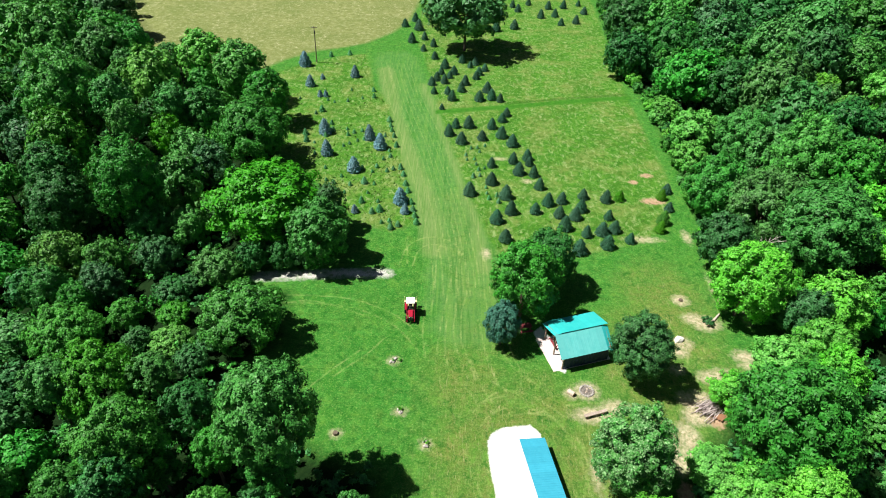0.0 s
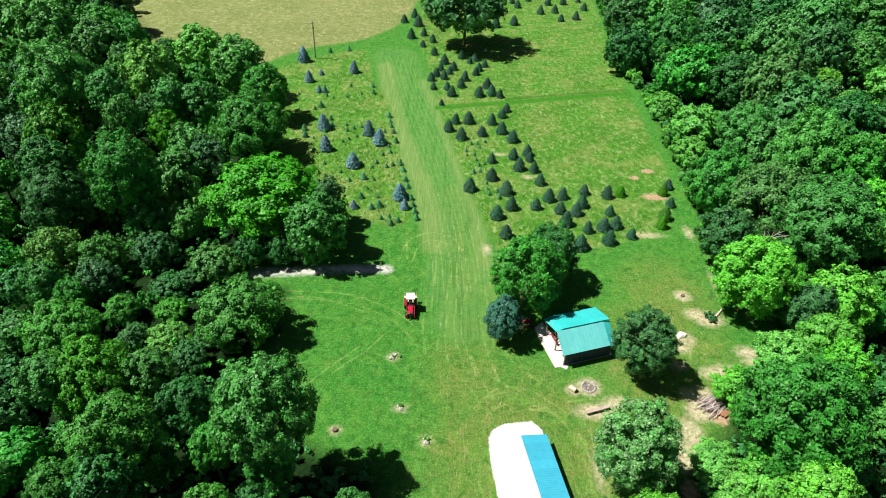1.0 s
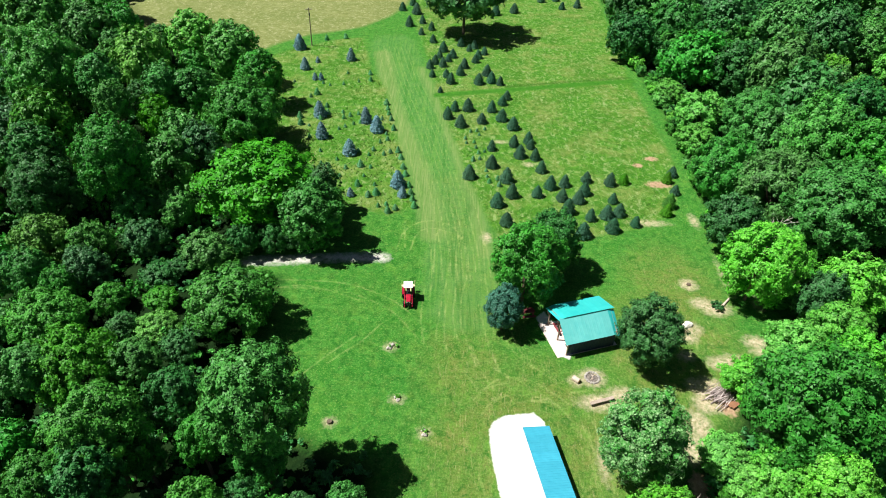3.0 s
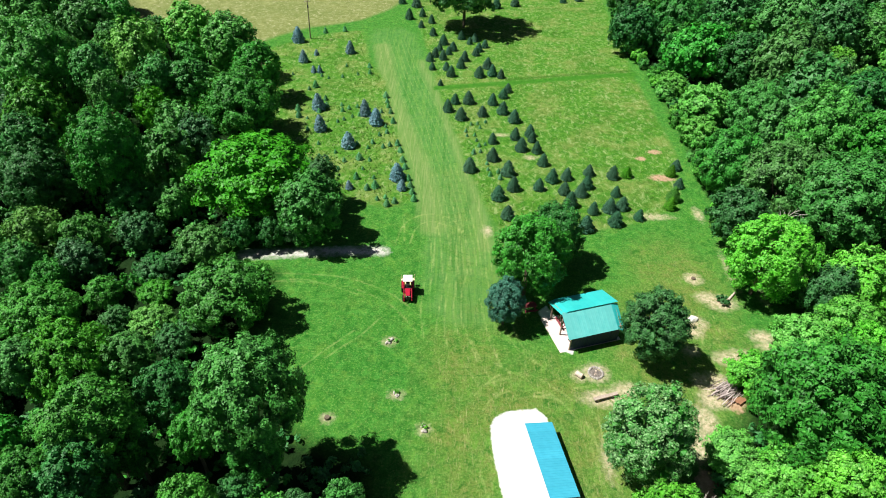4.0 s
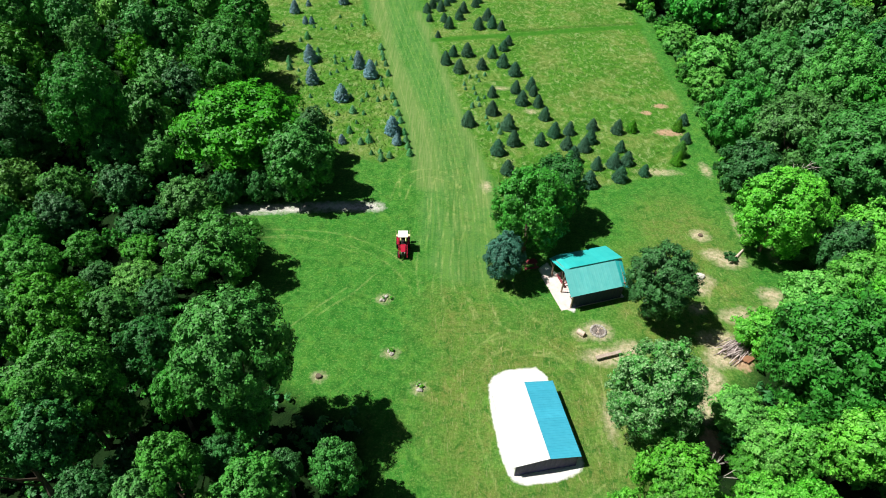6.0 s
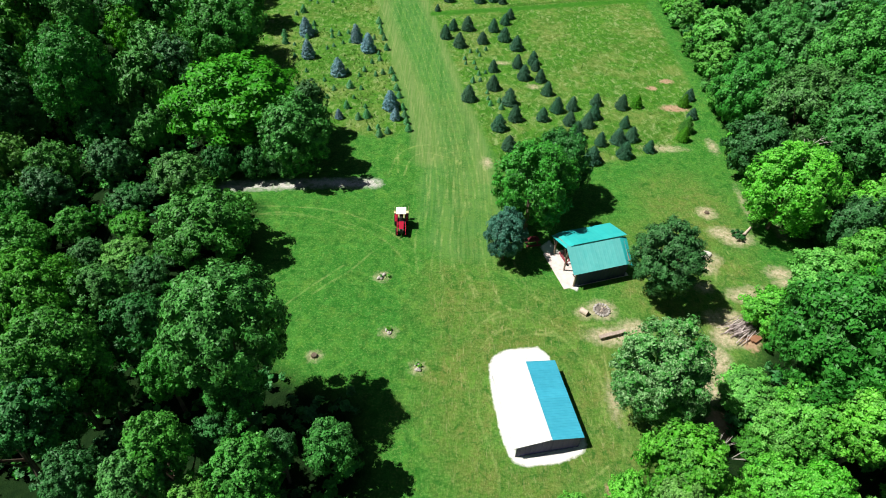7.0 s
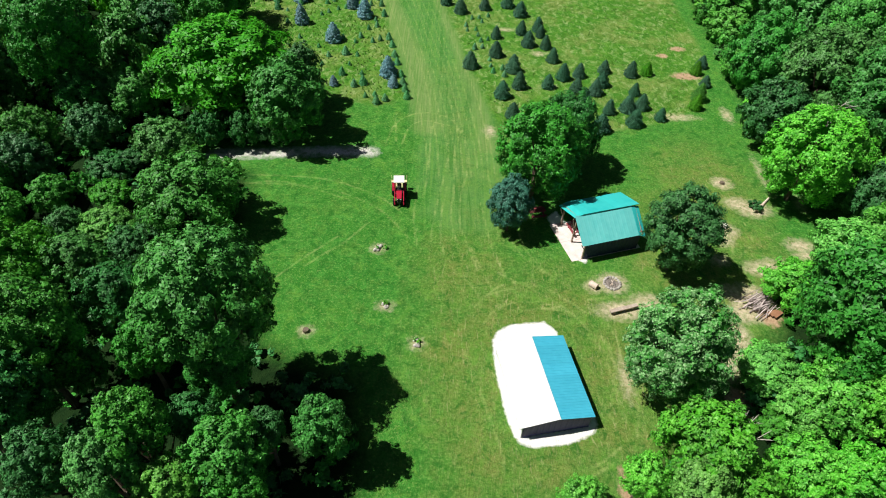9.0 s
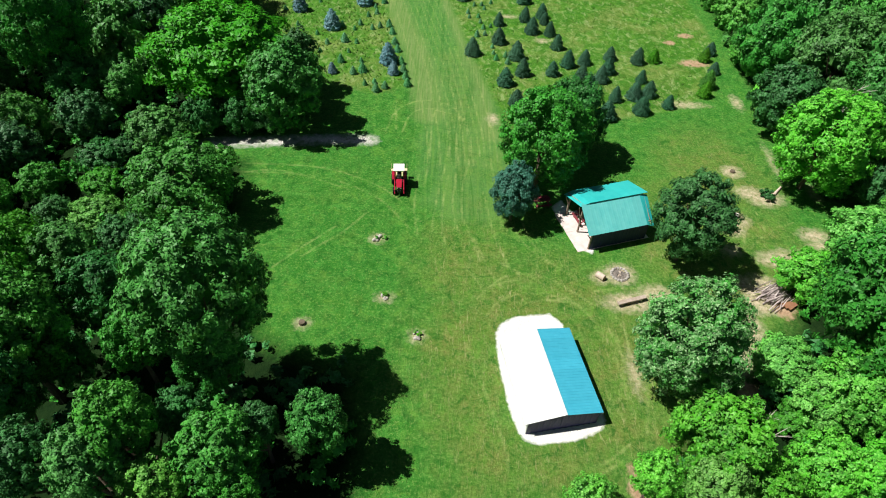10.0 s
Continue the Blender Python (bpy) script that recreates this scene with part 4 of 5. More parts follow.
def fill_woods():
    """The rest of the woods, lower trees between and behind the trees above, and the undergrowth."""
    rng = random.Random(8)
    known = list(tree_spots)
    distant = []
    for i in range(-26, 29):
        for j in range(-2, 40):
            x, y = i * 5.4 + rng.uniform(-1.8, 1.8), 8 + j * 5.4 + rng.uniform(-1.8, 1.8)
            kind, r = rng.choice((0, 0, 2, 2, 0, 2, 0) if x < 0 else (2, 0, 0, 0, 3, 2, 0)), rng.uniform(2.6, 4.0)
            if x < -(52 + max(y - 28, 0) * 0.68) or x > 55 + max(y - 32, 0) * 0.62:
                continue
            if gap_to(OPEN_LAND, np.array([x]), np.array([y]))[0] > (-4.5 if x < 0 else -3.0):
                continue
            if any(math.hypot(x - a, y - b) < 0.72 * (r + c) for a, b, c, _ in tree_spots):
                continue
            if y < 52 and 0 < x < 37:
                continue
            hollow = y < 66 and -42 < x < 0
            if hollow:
                # mostly the dark leaf, which paints shade into the gaps between crowns
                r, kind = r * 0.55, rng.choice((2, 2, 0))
            beside_it = sorted((math.hypot(x - a, y - b), top) for a, b, _, top in known)[:3]
            top = max(min(t for _, t in beside_it) - rng.uniform(1.2, 4.0) - 1.5, 2.4)
            if hollow:
                top = rng.uniform(0.0, 1.6)
            if y > 128 or x < -90 or x > 95:
                distant.append((x, y, r, top))
                tree_spots.append((x, y, r, top))
            elif len(tree_spots) < 430:
                tree(x, y, r, top, r * rng.uniform(0.9, 1.15), kind, "trees of the west wood" if x < 0 else "trees of the east wood", rng, full=0)
    looks = [crown_arrays(40 + k, 15, 760, 0.145, 1.0, core=0) for k in range(3)]

    def spread(name, rows, kind, label):
        verts, faces, start = [], [], 0
        for k, (x, y, r, deep, z) in enumerate(rows):
            v, q = looks[k % len(looks)]
            a = k * 2.1
            turned = np.stack([v[:, 0] * math.cos(a) - v[:, 1] * math.sin(a), v[:, 0] * math.sin(a) + v[:, 1] * math.cos(a), v[:, 2]], 1)
            verts.append(turned * (r, r, deep) + (x, y, z))
            faces += [tuple(i + start for i in f) for f in q]
            start += len(v)
        if verts:
            tagged(new(name, mesh_from(name, np.concatenate(verts), faces, LEAF[kind])), label, "woods", kind="stuff")

    for kind in (0, 2):
        spread("far_woods", [(x, y, r * 1.1, r * 1.1, top - r * 1.1) for k, (x, y, r, top) in enumerate(distant) if (k % 2) == (kind == 2)], kind, "dense green canopy of the distant woods")
    low = np.random.default_rng(15)
    x, y = low.uniform(-80, 80, 9000), low.uniform(12, 150, 9000)
    inside = gap_to(OPEN_LAND, x, y)
    keep = (inside < -1.6) & (inside > -45) & (np.abs(x) < 48 + np.maximum(y - 28, 0) * 0.6)
    x, y = x[keep][:1300], y[keep][:1300]
    z = ground_height(x, y)
    r, tall = low.uniform(0.8, 1.8, len(x)), low.uniform(0.6, 1.6, len(x))
    looks = [crown_arrays(50 + k, 5, 150, 0.18, 1.0, core=0) for k in range(3)]
    for kind, first in ((0, 0), (2, 1)):
        spread("undergrowth", list(zip(x, y, r, tall, z + tall * 0.7))[first::2], kind, "dark green undergrowth on the shaded wood floor")


fill_woods()


# ---------------------------------------------------------------- planted conifers
def conifer_mesh(name, seed, tufts, tiers, plump, material):
    """A dense conifer, 1 high, in uneven whorls round a leader, down to the ground."""
    rng = np.random.default_rng(seed)
    t = rng.uniform(0, 1, tufts) ** 0.62
    z = 1 - t
    wide = 0.34 * plump * t ** 0.55 * (1 + 0.10 * np.sin(z * tiers * 2 * math.pi)) * (1 - 0.25 * np.clip((t - 0.88) / 0.12, 0, 1))
    a = rng.uniform(0, 2 * math.pi, tufts)
    wide = wide * (1 + 0.12 * np.sin(a * 5 + z * 17) + 0.06 * rng.normal(size=tufts))
    points = np.stack([np.cos(a) * wide, np.sin(a) * wide, z * 0.97 + 0.01], 1)
    out = np.stack([np.cos(a), np.sin(a), np.full(tufts, 0.55)], 1) + rng.normal(size=(tufts, 3)) * 0.35
    out /= np.linalg.norm(out, axis=1, keepdims=True)
    verts, faces = quads(points, out, 0.055 * rng.uniform(0.6, 1.3, tufts) * (0.55 + 0.6 * t), rng, 0.5)
    faces = [tuple(q) for q in faces.tolist()]
    levels, sides, start = 9, 12, len(verts)
    core = []
    for i in range(levels):
        s = i / (levels - 1)
        for k in range(sides):
            b = 2 * math.pi * k / sides
            w = 0.30 * plump * max(s, 0.01) ** 0.57 * (1 + 0.10 * math.sin(b * 3 + s * 20))
            core.append((math.cos(b) * w, math.sin(b) * w, (1 - s) * 0.95 + 0.005))
    for i in range(levels - 1):
        for k in range(sides):
            faces.append((start + i * sides + k, start + (i + 1) * sides + k, start + (i + 1) * sides + (k + 1) % sides, start + i * sides + (k + 1) % sides))
    return mesh_from(name, np.concatenate([verts, np.array(core)]), faces, material)


def conifer_trunk():
    bm = tube([(0, 0, -0.05), (0, 0, 0.5), (0, 0, 0.96)], [0.022, 0.014, 0.004], 6)
    me = bpy.data.meshes.new("trunk")
    bm.to_mesh(me)
    bm.free()
    me.materials.append(BARK)
    return me


STEM = conifer_trunk()
rows_rng = random.Random(21)


def plant(rows, name, label, group, meshes, spread=1.0):
    for x, y, h in rows:
        size = h * rows_rng.uniform(0.82, 0.98)
        root = thing(name, pose(x, y, ground_z(x, y), rows_rng.uniform(-2, 2), rows_rng.uniform(-2, 2), rows_rng.uniform(0, 360)), label, "conifer", group)
        stem = part("trunk", STEM, root)
        stem.scale = (size, size, size)
        crown = part("crown", rows_rng.choice(meshes), root)
        wide = size * spread * rows_rng.uniform(1.0, 1.2)
        crown.scale = (wide, wide, size)


GREEN_CONES = [conifer_mesh("crown", 60 + k, 1100, 9, 1.12, NEEDLE_GREEN) for k in range(3)]
BLUE_CONES = [conifer_mesh("crown", 70 + k, 1200, 8, 1.0, NEEDLE_BLUE) for k in range(2)]
PALE_CONES = [conifer_mesh("crown", 80 + k, 900, 7, 1.0, NEEDLE_PALE) for k in range(2)]
YOUNG_CONES = [conifer_mesh("crown", 90 + k, 380, 5, 1.1, NEEDLE_YOUNG) for k in range(3)]
for rows in (SPRUCES_UPPER, SPRUCES_TOP, SPRUCES_MIDDLE, SPRUCES_LOWER):
    plant(rows, "spruce", "dark green sheared spruce standing in the meadow rows", "planted spruces", GREEN_CONES)
plant(PINES_PALE, "young_pine", "yellow-green young pine at the meadow edge", "planted pines", PALE_CONES)
plant(SPRUCES_BLUE, "blue_spruce", "silvery blue spruce standing in the rough plot", "blue spruces", BLUE_CONES)
for rows in (SEEDLINGS_NORTH, SEEDLINGS_MIDDLE, SEEDLINGS_SOUTH):
    plant(rows, "spruce_seedling", "small green spruce seedling in the rough grass", "spruce seedlings", YOUNG_CONES, 1.05)


def meadow_tufts():
    """Tufts of tall grass and weeds in the rough fields."""
    rng = np.random.default_rng(4)
    x, y = rng.uniform(-46, 46, 90000), rng.uniform(68, 205, 90000)
    gap = np.maximum(gap_to(EAST_FIELD, x, y), gap_to(WEST_PLOT, x, y))
    keep = (gap > 0.4) & (gap_to_line(CROSS_PATH, 1.3, x, y) < 0) & (rng.uniform(0, 1, len(x)) < np.where(y < 110, 1.0, 0.55))
    x, y = x[keep][:15000], y[keep][:15000]
    z = ground_height(x, y)
    count = len(x)
    h = rng.uniform(0.07, 0.24, count) * np.where(x < -3.5, 1.35, 1.0)
    verts, faces = [], []
    for k in range(2):
        a = rng.uniform(0, 2 * math.pi, count)
        lean = rng.uniform(-0.15, 0.15, (count, 2))
        w = h * rng.uniform(0.3, 0.55, count)
        foot = np.stack([x, y, z - 0.02], 1)
        across = np.stack([np.cos(a) * w, np.sin(a) * w, 0 * a], 1)
        tip = np.stack([lean[:, 0], lean[:, 1], h], 1)
        verts.append(np.stack([foot - across, foot + across, foot + tip], 1).reshape(-1, 3))
    verts = np.concatenate(verts)
    faces = np.arange(len(verts)).reshape(-1, 3)
    grass = leaf_material("meadow_grass", (0.07, 0.22, 0.022), (0.13, 0.31, 0.04), (0.30, 0.42, 0.14), 0.3, 0.9)
    tagged(new("meadow_grass", mesh_from("meadow_grass", verts, faces.tolist(), grass)), "tall yellow-green grass tufts of the rough meadow", "grass", kind="stuff")


meadow_tufts()


# ---------------------------------------------------------------- buildings
def metal(name, a, b, rough=0.38):
    """Painted sheet metal, a little chalked and streaked down the slope."""
    n = Nodes(name)
    where = n.place((1, 1, 1), kind="Object")
    streak = n.noise(1.0, 5, 0.6, n.place((1.5, 1.5, 0.6), kind="Object"))
    fac = n.ramp(n.math("ADD", n.math("MULTIPLY", streak, 0.6), n.math("MULTIPLY", n.noise(1.3, 4, where=where), 0.4)), 0.35, 0.65)
    hue = n.add("ShaderNodeHueSaturation")
    n.put(hue.inputs["Value"], n.ramp(n.add("ShaderNodeObjectInfo").outputs["Random"], 0, 1, 0.95, 1.05))
    n.put(hue.inputs["Color"], n.mix(a, b, fac))
    return n.finish(hue.outputs[0], rough, 0.5)


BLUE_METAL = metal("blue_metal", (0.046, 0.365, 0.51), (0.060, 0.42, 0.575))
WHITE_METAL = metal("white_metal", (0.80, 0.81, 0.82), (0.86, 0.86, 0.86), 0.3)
TEAL_METAL = metal("teal_metal", (0.025, 0.45, 0.45), (0.045, 0.52, 0.50), 0.3)
# same teal for the near slope, with the sky's reflection put into a paler colour
TEAL_SKY_SHEEN = metal("sky_sheen_teal_metal", (0.105, 0.50, 0.49), (0.155, 0.57, 0.55), 0.42)
NAVY_WALL = metal("navy_wall", (0.010, 0.012, 0.075), (0.014, 0.017, 0.095), 0.6)
TIMBER = plain_material("weathered_timber", (0.20, 0.15, 0.11), (0.34, 0.28, 0.22), 3.0, 0.85, 0.2, bump=0.4, each=0.2)
CONCRETE = plain_material("concrete", (0.60, 0.49, 0.46), (0.80, 0.69, 0.66), 1.5, 0.9, 0.15, bump=0.3)
STONE = plain_material("field_stone", (0.30, 0.28, 0.26), (0.55, 0.51, 0.46), 2.5, 0.9, 0.2, bump=0.6, each=0.3)
PALE_STONE = plain_material("pale_stone", (0.62, 0.60, 0.54), (0.82, 0.80, 0.74), 2.0, 0.85, 0.2, bump=0.4)
CUT_WOOD = plain_material("bleached_wood", (0.40, 0.31, 0.24), (0.66, 0.56, 0.48), 3.5, 0.85, 0.15, bump=0.5, each=0.35)
POLE_WOOD = plain_material("bleached_poles", (0.30, 0.24, 0.23), (0.60, 0.52, 0.50), 3.0, 0.9, 0.1, bump=0.5, each=0.4)
ASH = plain_material("ash", (0.10, 0.09, 0.08), (0.30, 0.26, 0.23), 4.0, 0.95, 0.1, bump=0.6)
RED_PAINT = plain_material("red_paint", (0.36, 0.010, 0.032), (0.46, 0.018, 0.050), 2.0, 0.28, 0.5)
DARK_METAL = plain_material("dark_metal", (0.020, 0.020, 0.024), (0.05, 0.05, 0.05), 4.0, 0.5, 0.4)
RUBBER = plain_material("rubber", (0.012, 0.012, 0.012), (0.03, 0.028, 0.025), 6.0, 0.85, 0.2, bump=0.4)
CREAM_PAINT = plain_material("cream_paint", (0.66, 0.56, 0.30), (0.78, 0.68, 0.42), 2.0, 0.5, 0.4)
WHITE_PAINT = plain_material("white_paint", (0.76, 0.74, 0.68), (0.84, 0.82, 0.78), 2.0, 0.4, 0.4)
RED_WOOD = plain_material("red_stained_wood", (0.18, 0.035, 0.045), (0.28, 0.06, 0.07), 3.0, 0.7, 0.3, bump=0.3, each=0.1)
BROWN_BOARD = plain_material("brown_board", (0.24, 0.11, 0.06), (0.36, 0.19, 0.11), 2.5, 0.8, 0.2, bump=0.3, each=0.15)


def slope_panel(low, high, ends, ribs, thick=0.03, rib=0.035):
    """A sheet of ribbed roofing between its lower and upper edge: each edge a pair of corner points."""
    (a, b), (d, c) = [[Vector(p) for p in edge] for edge in (low, high)]
    up = (b - a).cross(d - a).normalized()
    bm = bmesh.new()
    across = []
    for k in range(ribs):
        for s, lift in ((0.0, 0.0), (0.62, 0.0), (0.70, rib), (0.92, rib), (0.999, 0.0)):
            across.append(((k + s) / ribs, lift))
    across.append((1.0, 0.0))
    top = [[bm.verts.new(p.lerp(q, s) + up * (lift + thick)) for p, q in ((a, b), (d, c))] for s, lift in across]
    under = [[bm.verts.new(p.lerp(q, s)) for p, q in ((a, b), (d, c))] for s in (0.0, 1.0)]
    for left, right in zip(top, top[1:]):
        bm.faces.new((left[0], right[0], right[1], left[1]))
    bm.faces.new((under[0][0], under[0][1], under[1][1], under[1][0]))
    bm.faces.new((under[0][1], under[0][0], top[0][0], top[0][1]))
    bm.faces.new((under[1][0], under[1][1], top[-1][1], top[-1][0]))
    bm.faces.new([under[0][0], under[1][0]] + [t[0] for t in reversed(top)])
    bm.faces.new([under[1][1], under[0][1]] + [t[1] for t in top])
    return bm


def wall_sheet(a, b, heights, base=0.0, thick=0.05, ribs=1):
    """An upright ribbed sheet from a to b on plan; its top may slope from one height to the other."""
    a, b = Vector((*a, 0)), Vector((*b, 0))
    way = (b - a).normalized()
    out = way.cross(Vector((0, 0, 1)))
    bm = bmesh.new()
    front, back = [], []
    for k in range(ribs):
        for s, lift in ((0.0, 0.0), (0.6, 0.0), (0.68, 0.03), (0.92, 0.03), (0.999, 0.0)):
            f = (k + s) / ribs
            front.append((f, lift))
    front.append((1.0, 0.0))
    rows = []
    for f, lift in front:
        p, h = a.lerp(b, f), heights[0] + (heights[1] - heights[0]) * f
        rows.append([bm.verts.new(p + out * lift + Vector((0, 0, z))) for z in (base, h)])
    for f in (1.0, 0.0):
        p, h = a.lerp(b, f), heights[0] + (heights[1] - heights[0]) * f
        rows.append([bm.verts.new(p - out * thick + Vector((0, 0, z))) for z in (base, h)])
    for left, right in zip(rows, rows[1:] + rows[:1]):
        bm.faces.new((left[0], right[0], right[1], left[1]))
    bm.faces.new([r[1] for r in rows])
    bm.faces.new([r[0] for r in reversed(rows)])
    return bm


def shed(m):
    """A metal shed with a gable roof: one slope white, one blue."""
    root = thing("metal_shed", m, "metal shed with white and blue gable roof on white gravel", "shed")
    half, length, eave, ridge = 3.05, 7.9, 1.55, 2.05
    y0, y1 = -length / 2, length / 2
    count = 8
    for k in range(count):
        a, b = y0 + length * k / count, y0 + length * (k + 1) / count
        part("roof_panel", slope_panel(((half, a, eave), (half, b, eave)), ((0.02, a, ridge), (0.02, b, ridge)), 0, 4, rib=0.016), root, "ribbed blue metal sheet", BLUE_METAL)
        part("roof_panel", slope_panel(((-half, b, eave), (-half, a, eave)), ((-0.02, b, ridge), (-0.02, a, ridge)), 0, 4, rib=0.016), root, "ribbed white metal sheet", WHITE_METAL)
    cap = join(box((0.16, length + 0.02, 0.02), (0.075, 0, ridge + 0.05), (0, 16, 0)), box((0.16, length + 0.02, 0.02), (-0.075, 0, ridge + 0.05), (0, -16, 0)))
    part("ridge_cap", cap, root, "", WHITE_METAL)
    inx, iny = half - 0.22, length / 2 - 0.05
    slope = (ridge - eave) / half
    for side in (-1, 1):
        low = eave + slope * 0.22 - 0.03
        for k in range(4):
            a, b = -iny + 2 * iny * k / 4, -iny + 2 * iny * (k + 1) / 4
            part("wall_sheet", wall_sheet(*(((inx, a), (inx, b)) if side > 0 else ((-inx, b), (-inx, a))), (low, low), 0, 0.05, 4), root, "", WHITE_METAL if side < 0 else NAVY_WALL)
        for k in range(6):
            a, b = -inx + 2 * inx * k / 6, -inx + 2 * inx * (k + 1) / 6
            high = [ridge - slope * abs(v) - 0.04 for v in (a, b)]
            if side > 0:
                part("wall_sheet", wall_sheet((b, iny), (a, iny), high[::-1], 0, 0.05, 2), root, "", NAVY_WALL)
            else:
                part("wall_sheet", wall_sheet((a, -iny), (b, -iny), high, 0, 0.05, 2), root, "", NAVY_WALL)
    for x0 in (-half, half):
        part("fascia", box((0.04, length, 0.14), (x0 * 0.995, 0, eave - 0.055), bevel=0.006), root, "", WHITE_METAL)
    return root


def pavilion(m):
    """An open-sided shelter with a teal metal roof, dark back wall, posts and knee braces."""
    root = thing("pavilion", m, "open timber pavilion with teal metal roof and navy wall", "pavilion")
    x0, x1, far, near, ridge, z_far, z_near = -3.55, 3.6, 3.3, -2.55, 4.0, 2.9, 2.2
    count = 8
    for k in range(count):
        a, b = x0 + (x1 - x0) * k / count, x0 + (x1 - x0) * (k + 1) / count
        drop_a = 0.34 if k == 0 else 0.0
        drop_b = 0.45 if k == count - 1 else 0.0
        part("roof_panel", slope_panel(((b, far, z_far), (a, far, z_far - drop_a)), ((b, -0.10, ridge + 0.11), (a, -0.10, ridge + 0.11 - drop_a * 0.9)), 0, 2, rib=0.004), root, "teal metal sheet", TEAL_METAL)
        # near slope paler by its painted sky sheen, last panel plain teal
        part("roof_panel", slope_panel(((a, near, z_near), (b, near, z_near - drop_b)), ((a, 0.0, ridge), (b, 0.0, ridge - drop_b * 0.5)), 0, 2, rib=0.004), root, "teal metal sheet, paler with painted-in sky sheen" if k < count - 1 else "teal metal sheet", TEAL_SKY_SHEEN if k < count - 1 else TEAL_METAL)
    for px in (-3.0, 0.0, 3.05):
        for py, top in ((2.95, 2.72), (0.25, 3.6), (-2.2, 2.24)):
            if px == 0.0 and py == 0.25:
                continue
            part("post", box((0.15, 0.15, top), (px, py, top / 2), bevel=0.012), root, "", TIMBER)
            if px < 0:
                lean = tube([(px + 0.02, py, 1.25), (px - 0.48, py - 0.02, top - 0.22)], [0.055, 0.055], 6)
                part("knee_brace", lean, root, "", TIMBER)
    for py, z in ((2.95, 2.76), (0.0, 3.72), (-2.2, 2.28)):
        part("beam", box((6.5, 0.12, 0.2), (0.03, py, z), bevel=0.01), root, "", TIMBER)
    for k in range(6):
        x = -3.2 + k * 1.28
        part("rafter", tube([(x, far - 0.1, z_far - 0.12), (x, 0, ridge - 0.13)], [0.05, 0.05], 4), root, "", TIMBER)
        part("rafter", tube([(x, near + 0.1, z_near - 0.10), (x, 0, ridge - 0.15)], [0.05, 0.05], 4), root, "", TIMBER)
    for k in range(7):
        a, b = -2.95 + 6.1 * k / 7, -2.95 + 6.1 * (k + 1) / 7
        part("wall_board", wall_sheet((a, -2.30), (b, -2.30), (2.1, 2.1), 0.06, 0.05, 2), root, "", NAVY_WALL)
    return root


def picnic_table(m, material, label):
    root = thing("picnic_table", m, label, "table", "picnic tables")
    for k in range(5):
        part("top_plank", box((1.8, 0.13, 0.04), (0, -0.29 + 0.145 * k, 0.74), bevel=0.006), root, "", material)
    for side in (-1, 1):
        for k in range(2):
            part("bench_plank", box((1.8, 0.13, 0.04), (0, side * (0.62 + 0.145 * k), 0.44), bevel=0.006), root, "", material)
        part("bearer", box((0.08, 1.5, 0.09), (side * 0.6, 0, 0.37), bevel=0.005), root, "", material)
        for way in (-1, 1):
            part("leg", box((0.09, 0.05, 0.86), (side * 0.66, way * 0.42, 0.37), (way * 28, 0, 0), 0.005), root, "", material)
    return root


def lathe(profile, sides=20):
    """A round body about the x axis from pairs of x and radius."""
    bm = bmesh.new()
    rings = [[bm.verts.new((x, r * math.cos(2 * math.pi * k / sides), r * math.sin(2 * math.pi * k / sides))) for k in range(sides)] for x, r in profile]
    for a, b in zip(rings, rings[1:]):
        for k in range(sides):
            bm.faces.new((a[k], b[k], b[(k + 1) % sides], a[(k + 1) % sides]))
    bm.faces.new(rings[0])
    bm.faces.new(rings[-1][::-1])
    return bm


def wheel(root, x, y, r, w, name):
    hub = part(name, lathe([(-w * 0.22, 0.05), (-w * 0.26, r * 0.22), (-w * 0.15, r * 0.52), (w * 0.15, r * 0.52), (w * 0.26, r * 0.22), (w * 0.22, 0.05)], 16), root, "white wheel rim", WHITE_PAINT)
    hub.location = (x, y, r)
    tyre = lathe([(-w / 2, r * 0.55), (-w / 2, r * 0.86), (-w * 0.40, r * 0.97), (0, r), (w * 0.40, r * 0.97), (w / 2, r * 0.86), (w / 2, r * 0.55), (0, r * 0.50)], 24)
    lugs = []
    for k in range(14):
        a = 360 * k / 14
        for side in (-1, 1):
            bm = box((w * 0.5, 0.05, 0.04), (side * w * 0.22, 0, r), (0, 0, side * 25))
            bmesh.ops.transform(bm, matrix=pose(0, 0, 0, a + side * 6, 0, 0), verts=bm.verts)
            lugs.append(bm)
    part("tyre", join(tyre, *lugs), hub, "black lugged tyre", RUBBER)


